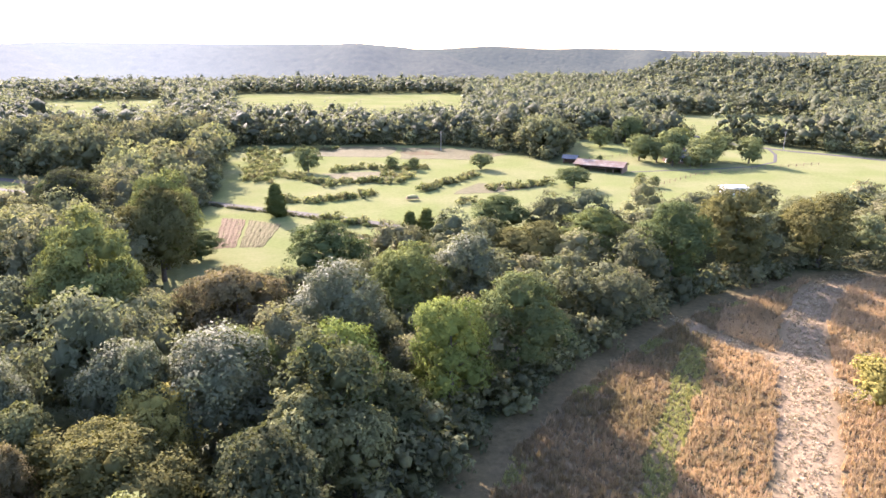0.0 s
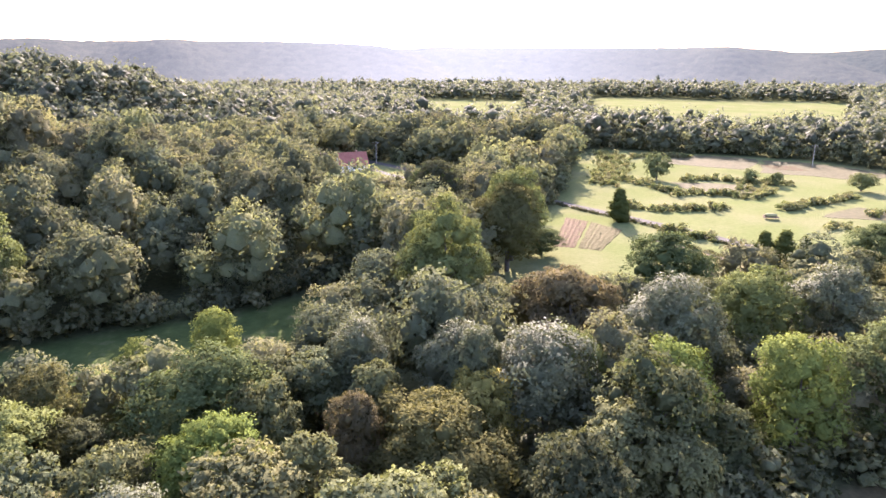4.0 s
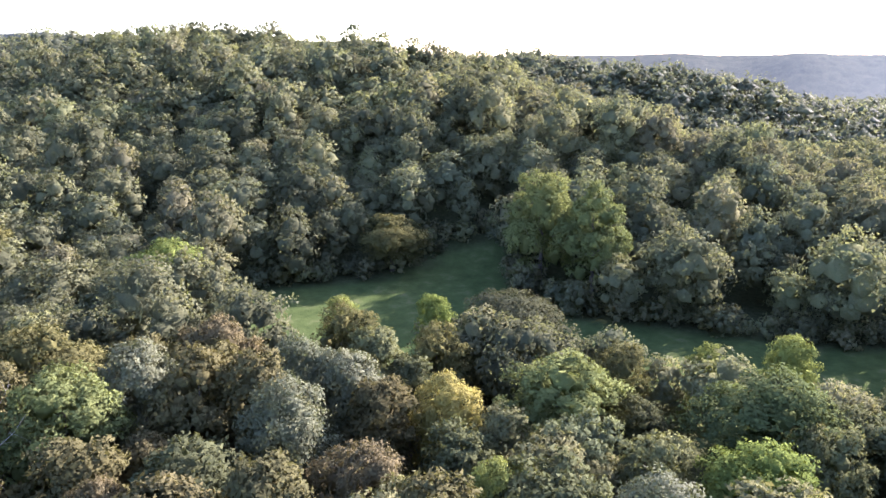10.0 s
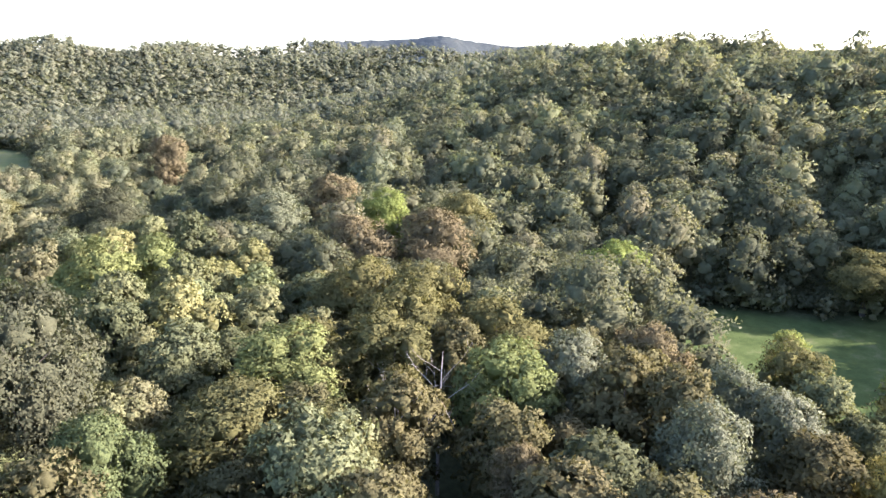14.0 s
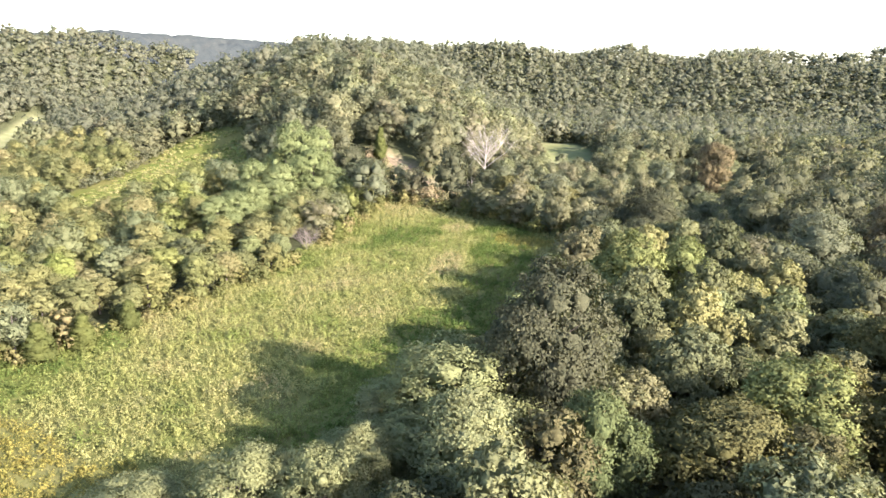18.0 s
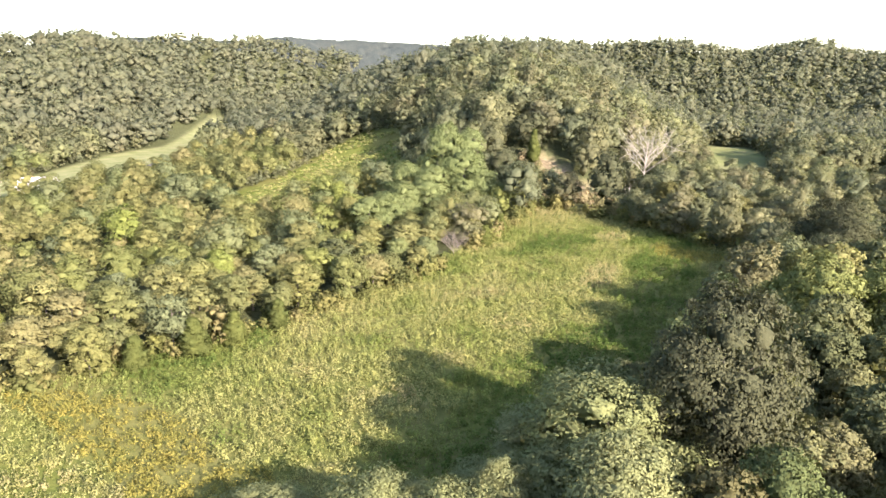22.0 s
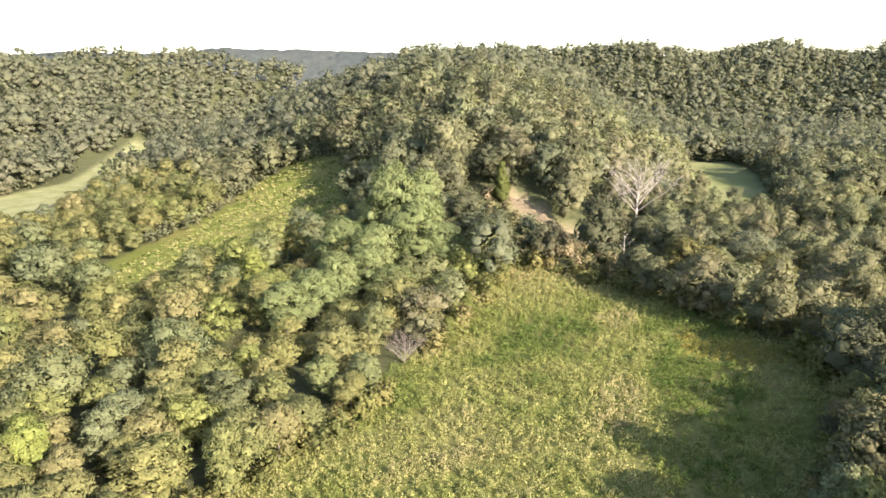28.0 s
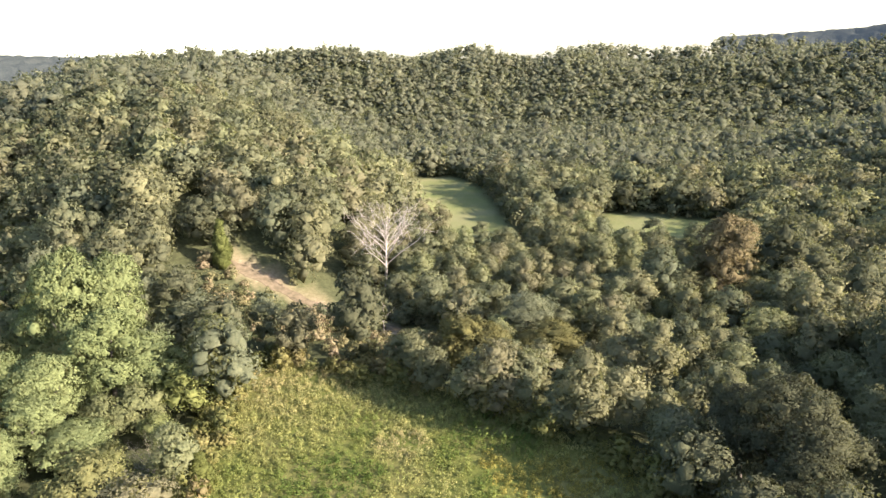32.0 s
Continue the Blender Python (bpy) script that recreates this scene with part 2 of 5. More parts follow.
PATCHES = [[(-262, -392), (-280, -384), (-262, -340), (-200, -256), (-180, -262), (-206, -326)], [(-262, -266), (-276, -226), (-236, -196), (-222, -238)],
           [(-100, -268), (-107, -256), (-113.5, -241), (-119, -222), (-122, -204), (-126, -204), (-123, -222), (-118, -242), (-112, -258), (-105, -270)],
           [(-190, 345), (-330, 560), (-235, 600), (-150, 372)], [(-116, 385), (-200, 680), (20, 690), (8, 400)], [(112, 385), (140, 490), (250, 490), (190, 345)],
           [(56, 330), (56, 356), (84, 356), (80, 328)]]
CLEARINGS = [CROP, FARM, SIDE_FIELD, HOUSE_YARD, GLADE, MEADOW, MEADOW_2, LANE_FIELD, *PATCHES]


def open_land(x, y):
    """How far inside a clearing, in metres (negative: in the wood)."""
    return np.max([inside(x, y, ring) for ring in CLEARINGS], axis=0)


def mesh_of(name, verts, faces, mats=(), tone=None, shade=False, second=None, normals=None):
    """A mesh from arrays: verts (n, 3) and faces (m, k). second: which faces take the second material; normals: which way the leaves of a clump turn."""
    me = bpy.data.meshes.new(name)
    verts, faces = np.asarray(verts, np.float32), np.asarray(faces, np.int32)
    me.vertices.add(len(verts)), me.loops.add(faces.size), me.polygons.add(len(faces))
    me.vertices.foreach_set("co", verts.ravel())
    me.loops.foreach_set("vertex_index", faces.ravel())
    me.polygons.foreach_set("loop_start", np.arange(0, faces.size, faces.shape[1], dtype=np.int32))
    if tone is not None:
        me.attributes.new("tone", "FLOAT", "POINT").data.foreach_set("value", np.asarray(tone, np.float32))
    for m in mats:
        me.materials.append(m)
    if second is not None:
        me.polygons.foreach_set("material_index", np.asarray(second, np.int32))
    if normals is not None:
        me.attributes.new("custom_normal", "FLOAT_VECTOR", "POINT").data.foreach_set("vector", np.asarray(normals, np.float32).ravel())
    me.polygons.foreach_set("use_smooth", np.full(len(faces), shade or normals is not None))
    me.update(calc_edges=True)
    return me


def spread(lo, fine_lo, fine_hi, hi, far):
    """Grid lines: 2.5 m in the middle, 5 m round it, growing out to far."""
    mid = [*np.arange(lo, fine_lo, 5), *np.arange(fine_lo, fine_hi, 2.5), *np.arange(fine_hi, hi + 1, 5)]
    out, s = [], 5.0
    while sum(out) < far:
        s *= 1.14
        out.append(s)
    steps = np.cumsum(out)
    return np.array([*(mid[0] - steps)[::-1], *mid, *(mid[-1] + steps)])


gx, gy = spread(-290, -110, 110, 210, 4300), spread(-420, -230, 150, 350, 4300)
GX, GY = np.meshgrid(gx, gy)
GZ = height(GX, GY)
nx, ny = len(gx), len(gy)
quad = (np.arange(nx - 1)[None] + np.arange(ny - 1)[:, None] * nx).ravel()
ground_mesh = mesh_of("ground", np.stack([GX.ravel(), GY.ravel(), GZ.ravel()], 1), np.stack([quad, quad + 1, quad + nx + 1, quad + nx], 1), shade=True)


def cover(name, value):
    ground_mesh.attributes.new(name, "FLOAT", "POINT").data.foreach_set("value", np.asarray(value, np.float32).ravel())


cover("grass", smooth(-3, 2, np.max([inside(GX, GY, r) for r in (FARM, SIDE_FIELD, HOUSE_YARD, *PATCHES)], axis=0)))
cover("meadow", smooth(-7, -3, np.max([inside(GX, GY, r) for r in (MEADOW, MEADOW_2)], axis=0)))
cover("dry_grass", smooth(-3, 2, inside(GX, GY, LANE_FIELD)))
cover("crop", smooth(-3, 2, inside(GX, GY, CROP)))
TRACK = [(30, 44, 0), (38.7, 63.4, 0), (44.2, 74.6, 0), (49.9, 86, 0), (56.7, 101, 0), (61, 110, 0), (69.6, 124, 0), (81, 137, 0), (100, 150, 0)]
BRANCH = [(37, 119, 0), (44.4, 106.7, 0), (51, 96.6, 0), (56, 88, 0), (64, 78, 0), (78, 66, 0)]


def off_track(x, y):
    """Metres outside the mown track, its branch and the headland by the trees."""
    ragged = 0.5 * np.sin(x * 0.9 + 2 * np.sin(y * 0.4)) * np.cos(y * 0.7)
    return np.minimum(np.minimum(along(x, y, TRACK)[0] - 3.0, along(x, y, BRANCH)[0] - 1.2), inside(x, y, CROP) - 3.2) + ragged


cover("track", (1 - smooth(-0.8, 1.0, off_track(GX, GY))) * smooth(-2, 1, inside(GX, GY, CROP)))
cover("headland", 1 - smooth(3.0, 6.5, inside(GX, GY, CROP)))
# where the glade's shade is painted into the ground
cover("glade", smooth(-3, 2, inside(GX, GY, GLADE)))
cover("dirt", smooth(-1.6, 1.2, inside(GX, GY, PATCHES[2])))


def ground_material():
    m, n, l, p = material("ground_cover")

    def attr(name):
        a = n.new("ShaderNodeAttribute")
        a.attribute_name = name
        return a.outputs["Fac"]

    fine, broad = noise_of(n, l, 0.9, 8, 0.7), noise_of(n, l, 0.045, 4, 0.55)
    litter = ramp(n, l, fine, [(0.3, (0.03, 0.036, 0.018)), (0.7, (0.075, 0.078, 0.038))])
    lawn = mixed(n, l, ramp(n, l, broad, [(0.4, (0, 0, 0)), (0.65, (1, 1, 1))]),
                 ramp(n, l, fine, [(0.3, (0.098, 0.112, 0.042)), (0.7, (0.134, 0.146, 0.06))]), ramp(n, l, fine, [(0.3, (0.122, 0.126, 0.056)), (0.7, (0.162, 0.158, 0.082))]))
    # ground under the weeds coloured dark, so gaps between clumps look shaded
    weeds = mixed(n, l, ramp(n, l, broad, [(0.42, (0, 0, 0)), (0.6, (1, 1, 1))]),
                  ramp(n, l, fine, [(0.3, (0.062, 0.078, 0.02)), (0.7, (0.108, 0.115, 0.032))]), ramp(n, l, fine, [(0.3, (0.08, 0.086, 0.027)), (0.7, (0.135, 0.125, 0.046))]))
    straw = mixed(n, l, ramp(n, l, broad, [(0.45, (0, 0, 0)), (0.6, (1, 1, 1))]),
                  ramp(n, l, fine, [(0.3, (0.075, 0.058, 0.034)), (0.7, (0.15, 0.115, 0.068))]), ramp(n, l, fine, [(0.3, (0.07, 0.06, 0.03)), (0.7, (0.13, 0.105, 0.058))]))
    c = mixed(n, l, attr("grass"), litter, lawn)
    # glade grass coloured darker to carry the shade that lies on it
    c = mixed(n, l, attr("glade"), c, ramp(n, l, noise_of(n, l, 0.25, 6, 0.65), [(0.3, (0.036, 0.052, 0.018)), (0.55, (0.056, 0.075, 0.026)), (0.75, (0.105, 0.105, 0.05))]))
    c = mixed(n, l, attr("meadow"), c, weeds)
    c = mixed(n, l, attr("crop"), c, straw)
    c = mixed(n, l, attr("dry_grass"), c, ramp(n, l, noise_of(n, l, 0.12, 8, 0.7), [(0.3, (0.1, 0.112, 0.045)), (0.5, (0.152, 0.158, 0.075)), (0.7, (0.2, 0.19, 0.105))]))
    mown = ramp(n, l, noise_of(n, l, 1.6, 8, 0.75), [(0.3, (0.12, 0.085, 0.05)), (0.55, (0.21, 0.155, 0.098)), (0.7, (0.27, 0.2, 0.125))])
    head = ramp(n, l, fine, [(0.3, (0.07, 0.056, 0.03)), (0.7, (0.135, 0.105, 0.055))])
    c = mixed(n, l, attr("track"), c, mixed(n, l, attr("headland"), mown, head))
    c = mixed(n, l, attr("dirt"), c, ramp(n, l, fine, [(0.3, (0.1, 0.085, 0.045)), (0.45, (0.15, 0.115, 0.075)), (0.7, (0.22, 0.175, 0.12))]))
    l.new(c, p.inputs["Base Color"])
    p.inputs["Roughness"].default_value, p.inputs["Specular IOR Level"].default_value = 0.95, 0.0
    b = n.new("ShaderNodeBump")
    b.inputs["Strength"].default_value, b.inputs["Distance"].default_value = 0.7, 0.3
    l.new(fine, b.inputs["Height"]), l.new(b.outputs[0], p.inputs["Normal"])
    return m


ground_mesh.materials.append(ground_material())
ground = tagged(new("ground", ground_mesh), "rolling valley floor of grass, weeds and leaf litter under wooded hills", "ground", kind="structure")


# ---- trees ----
def ball(rings=1):
    bm = bmesh.new()
    bmesh.ops.create_icosphere(bm, subdivisions=rings, radius=1)
    v = np.array([q.co[:] for q in bm.verts])
    f = np.array([[q.index for q in face.verts] for face in bm.faces])
    bm.free()
    return v, f


DIAMOND = np.array([[1, 0, 0], [0, 1, 0], [-1, 0, 0], [0, -1, 0], [0, 0, 1], [0, 0, -1]]) * [1.2, 1.2, 0.95], np.array([[0, 1, 4], [1, 2, 4], [2, 3, 4], [3, 0, 4], [1, 0, 5], [2, 1, 5], [3, 2, 5], [0, 3, 5]])
BALLS = {0: DIAMOND, 1: ball(1), 2: ball(2)}


def unit(v):
    return v / np.maximum(np.linalg.norm(v, axis=-1, keepdims=True), 1e-9)


def crown_arrays(rng, radius, tall, clear, lobes, tufts, count, size, fine=2, cone=0.0, rounded=0.34, loose=0.85, closed=0.5):
    """A crown: lobes on a dome, on them tufts, on those leaf clumps. Gives the clumps (3 corners each), the way they turn,
    and the leafy inside of each lobe. tall: tree height; clear: height of the lowest leaves; cone: 0 rounded, 1 pointed; rounded: how far leaves turn with the whole crown;
    loose: share of the leaves on tufts; closed: size of the leafy inside."""
    mid, half = clear + (tall - clear) * 0.52, (tall - clear) * 0.48
    level = (np.arange(lobes) + rng.uniform(0.2, 0.8, lobes)) / lobes  # from the foot to the top
    level = np.clip(1.94 * level**0.8 - 0.94 + rng.normal(size=lobes) * 0.16, -1, 1.08)
    a = np.arange(lobes) * 2.4 + rng.uniform(-0.7, 0.7, lobes)
    out = np.sqrt(np.maximum(1 - np.clip(level, -0.35, 1) ** 2, 0.02)) * rng.uniform(0.6, 1.2, lobes) * np.where(level < -0.35, 0.66, 1)
    rad = rng.uniform(0.27, 0.5, lobes) * (14 / lobes) ** 0.3
    if cone:  # a close, even outline
        out = np.sqrt(np.maximum(1 - np.clip(level, -0.35, 1) ** 2, 0.02)) * rng.uniform(0.9, 1.05, lobes)
        rad = rng.uniform(0.5, 0.68, lobes)
    at = np.stack([np.cos(a) * out * rng.uniform(0.85, 1.12), np.sin(a) * out * rng.uniform(0.85, 1.12), level], 1)
    taper = np.clip(1 - cone * np.clip((level + 1) / 2, 0, 1) ** 1.2, 0.12, 1)
    c = np.stack([at[:, 0] * (1 - rad) * radius * taper, at[:, 1] * (1 - rad) * radius * taper, mid + at[:, 2] * (half - rad * radius * 0.72 * taper)], 1)
    scale = np.stack([rad * radius * taper, rad * radius * taper, rad * radius * 0.9 * np.maximum(taper, 0.5)], 1) * rng.uniform(0.9, 1.15, (lobes, 1))

    def shell(k, centres, sizes, low, limit, inner=0.86, reach=1.1):
        area = sizes.prod(1) ** (2 / 3)
        which = rng.choice(len(centres), k * 4, p=area / area.sum())
        n = unit(rng.normal(size=(k * 4, 3)))
        n[:, 2] = np.where(n[:, 2] < low, -n[:, 2], n[:, 2])
        place = centres[which] + n * sizes[which] * rng.uniform(inner, reach, (k * 4, 1))
        buried = ((((place[:, None] - c[None]) / scale[None]) ** 2).sum(-1) < limit)
        keep = np.flatnonzero(buried.sum(1) < 1)[:k]
        return place[keep], n[keep], which[keep]

    tc, tn, tw = shell(tufts, c, scale, -0.45, 0.75, 0.9, 0.98 + 0.3 * loose)
    ts = np.repeat((scale[tw].mean(1) * rng.uniform(0.24, 0.5, len(tw)))[:, None], 3, 1) * [1, 1, 0.85]
    tufted, bare = shell(int(count * loose), tc, ts, -0.35, 0.6, 0.55, 1.15), shell(count - int(count * loose), c, scale, -0.6, 0.5)
    tn = np.concatenate([tn[tufted[2]], bare[1]])
    place, n = np.concatenate([tufted[0], bare[0]]), np.concatenate([tufted[1], bare[1]])
    dome = unit((place - [0, 0, mid - half * 0.4]) / [radius, radius, half * 1.3])
    n = unit(n * (0.72 - 0.7 * rounded) + tn * 0.5 + dome * rounded)
    face = unit(n + rng.normal(size=n.shape) * 0.6)
    u = unit(np.cross(face, rng.normal(size=n.shape)))
    v = np.cross(face, u)
    s = size * rng.uniform(0.6, 1.4, (len(place), 1))
    corners = np.stack([place - u * s * 0.62, place + u * s * 0.25 - v * s * 0.4, place + u * s * 0.45 + v * s * 0.36], 1)
    turn = unit(n + rng.normal(size=n.shape) * 0.2)
    bv, bf = BALLS[fine]
    wob = 1 + 0.25 * rng.normal(size=(lobes, len(bv), 1))
    core = (c[:, None] + bv[None] * scale[:, None] * closed * wob)
    return corners, turn, core, bf, mid - half * 0.4


def crown_shape(*args, **kw):
    corners, turn, core, bf = crown_arrays(*args, **kw)[:4]
    k, lobes = len(corners), len(core)
    verts = np.concatenate([corners.reshape(-1, 3), core.reshape(-1, 3)])
    inside_faces = (bf[None] + 3 * k + np.arange(lobes)[:, None, None] * core.shape[1]).reshape(-1, 3)
    normals = np.concatenate([np.repeat(turn, 3, 0), unit(core - core.mean(1, keepdims=True)).reshape(-1, 3)])
    return verts, np.concatenate([np.arange(3 * k).reshape(-1, 3), inside_faces]), np.repeat([0, 1], [k, len(inside_faces)]), normals


def billow_shape(rng, radius, tall, clear, lobes, tufts, cards, size, rings=1):
    """A crown seen from afar: closed leafy lobes with leaf clumps close over them."""
    corners, turn, core, bf, mid = crown_arrays(rng, radius, tall, clear, lobes, tufts, cards, size, rings, rounded=0.7, loose=0.6, closed=0.58)
    k, m = len(corners), len(core)
    verts = np.concatenate([corners.reshape(-1, 3), core.reshape(-1, 3)])
    faces = np.concatenate([np.arange(3 * k).reshape(-1, 3), (bf[None] + 3 * k + np.arange(m)[:, None, None] * core.shape[1]).reshape(-1, 3)])
    facing = unit(unit(core - core.mean(1, keepdims=True)) * 0.55 + unit(core - [0, 0, mid]) * 0.55)
    return verts, faces, np.repeat([0, 1], [k, len(faces) - k]), np.concatenate([np.repeat(turn, 3, 0), facing.reshape(-1, 3)])


def crown_mesh(name, mat, *args, **kw):
    v, f, second, normals = crown_shape(*args, **kw)
    return mesh_of(name, v, f, mat, second=second, normals=normals)


def tube(path, radii, sides=7):
    """A tapered limb through points."""
    path, verts, faces = [Vector(p) for p in path], [], []
    for i, (p, r) in enumerate(zip(path, radii)):
        d = (path[min(i + 1, len(path) - 1)] - path[max(i - 1, 0)]).normalized()
        q = d.to_track_quat("Z", "Y")
        verts += [p + q @ Vector((r * math.cos(a), r * math.sin(a), 0)) for a in (2 * math.pi * k / sides for k in range(sides))]
    for i in range(len(path) - 1):
        for k in range(sides):
            a, b = i * sides + k, i * sides + (k + 1) % sides
            faces.append((a, b, b + sides, a + sides))
    return [tuple(v) for v in verts], faces


def limbs(rng, tall, girth, reach, count, start=0.35, twigs=0):
    """A bent trunk with rising limbs, as arrays."""
    lean = rng.normal(size=2) * tall * 0.03
    trunk = [(lean[0] * s * s, lean[1] * s * s, tall * 0.82 * s) for s in (-0.02, 0.2, 0.45, 0.7, 1.0)]
    pieces = [tube(trunk, [girth * 1.25, girth, girth * 0.75, girth * 0.5, girth * 0.15], 8)]
    for i in range(count):
        s = start + (0.9 - start) * (i + rng.uniform(0, 0.8)) / count
        a = i * 2.4 + rng.uniform(-0.4, 0.4)
        r = reach * (1.1 - 0.6 * s) * rng.uniform(0.8, 1.2)
        o = np.array([lean[0] * s * s, lean[1] * s * s, tall * 0.82 * s])
        d = np.array([math.cos(a), math.sin(a), 0])
        p = [o, o + d * r * 0.35 + [0, 0, r * 0.3], o + d * r * 0.7 + [0, 0, r * 0.55], o + d * r + [0, 0, r * 0.95]]
        w = girth * 0.5 * (1.15 - s)
        pieces.append(tube(p, [w, w * 0.7, w * 0.45, w * 0.12], 5))
        for j in range(twigs):
            f = rng.uniform(0.3, 0.95)
            q = o + d * r * f + np.array([0, 0, r * (0.05 + 0.85 * f)])
            e = unit(rng.normal(size=3) + d * 0.6 + [0, 0, 0.7]) * r * rng.uniform(0.25, 0.5)
            pieces.append(tube([q, q + e * 0.5 + [0, 0, 0.1], q + e], [w * 0.32, w * 0.2, w * 0.05], 4))
    verts, faces = [], []
    for v, f in pieces:
        k = len(verts)
        verts += v
        faces += [tuple(i + k for i in q) for q in f]
    return verts, faces


def part(name, mesh, parent, label=""):
    ob = new(name, mesh)
    ob.parent = parent
    return tagged(ob, label)


rng = np.random.default_rng(7)


def tree_kind(name, label, mat, radius, tall, clear, lobes, tufts, count, size, cone=0.0, trunk=None, fine=2, **crown):
    """A tree of its own: trunk with limbs, crown of leaf clumps. It is the pattern that is copied."""
    ob = tagged(new(name), label, "tree")
    v, f = limbs(rng, tall, radius * 0.05 + 0.06, radius * 0.8, 6)
    part("trunk", mesh_of("trunk", v, f, [trunk or bark], shade=True), ob)
    part("crown", crown_mesh("crown", mat, rng, radius, tall, clear, lobes, tufts, count, size, fine, cone, **crown), ob)
    return ob


def placed(x, y, turn, wide, high):
    return Matrix.LocRotScale((x, y, float(height(x, y)) - 0.1), Euler((0, 0, turn)), (wide, wide, high))


used = set()


def stand(pattern, x, y, turn, wide, high, label="", group="trees of the wood"):
    """Sets a tree: the pattern itself at first, then copies."""
    m = placed(x, y, turn, wide, high)
    if pattern.name in used:
        ob = copy_thing(pattern, m)
    else:
        used.add(pattern.name)
        ob = pattern
    ob.matrix_basis = m
    return tagged(ob, label, "tree", group)


def scatter(step, x0, x1, y0, y1, seed):
    r = np.random.default_rng(seed)
    X, Y = np.meshgrid(np.arange(x0, x1, step), np.arange(y0, y1, step * 0.87))
    X = X + (np.arange(len(Y)) % 2)[:, None] * step / 2
    X, Y = X.ravel() + r.uniform(-0.36, 0.36, X.size) * step, Y.ravel() + r.uniform(-0.36, 0.36, X.size) * step
    return X, Y


LOW_WOOD = [(110, -95), (35, -108), (-28, -150), (-84, -228), (-40, -310), (10, -420), (120, -330), (150, -230)]
LOW_SLOPE = [(-112, -150), (-104, -195), (-112, -238), (-150, -280), (-215, -300), (-262, -220), (-190, -160), (-138, -122)]


BANK_FRONT = [(-114, -300), (-108, -215), (-84, -215), (-92, -300)]
GLADE_FRONT = [(-66, 104), (-67, 76), (-76, 56), (-85, 40), (-92, 22), (-66, 18), (-60, 28), (-54, 40), (-48, 54), (-46, 74)]
SCRUB = [(-98, -272), (-126, -203), (-112, -198), (-104, -214), (-92, -236), (-84, -262)]
BELT = [(-56, 96), (-49, 113), (-33, 113), (-22, 131), (-4, 152), (20, 166), (48, 176), (90, 194), (150, 210), (150, 150), (72, 138), (44, 127), (18, 94), (0, 84), (-30, 86)]
YARD_FRONT = [(-130, 150), (-100, 195), (-74, 170), (-100, 130)]


def grown(x, y):
    """How tall the wood has grown at a place: young trees by the meadows."""
    x, y = np.asarray(x, float), np.asarray(y, float)
    g = 1 - 0.4 * smooth(-6, 4, inside(x, y, LOW_WOOD)) - 0.28 * smooth(-6, 6, inside(x, y, LOW_SLOPE))
    g -= 0.22 * smooth(-4, 4, inside(x, y, BANK_FRONT)) + 0.3 * smooth(-6, 6, inside(x, y, YARD_FRONT)) + 0.17 * smooth(-3, 3, inside(x, y, GLADE_FRONT)) + 0.36 * smooth(-4, 4, inside(x, y, BELT))
    return g


def clear_of_dry_bushes(x, y):
    """Off the leafless bushes and the grass before them."""
    return np.minimum(along(x, y, [(-46, -176, 0), (-42, -165, 0)])[0], along(x, y, [(-58, -199, 0), (-54, -188, 0)])[0]) > 4.2


def from_path(x, y):
    return along(np.asarray(x, float), np.asarray(y, float), [(0, 0, 0), (-31, -97, 0)])[0]


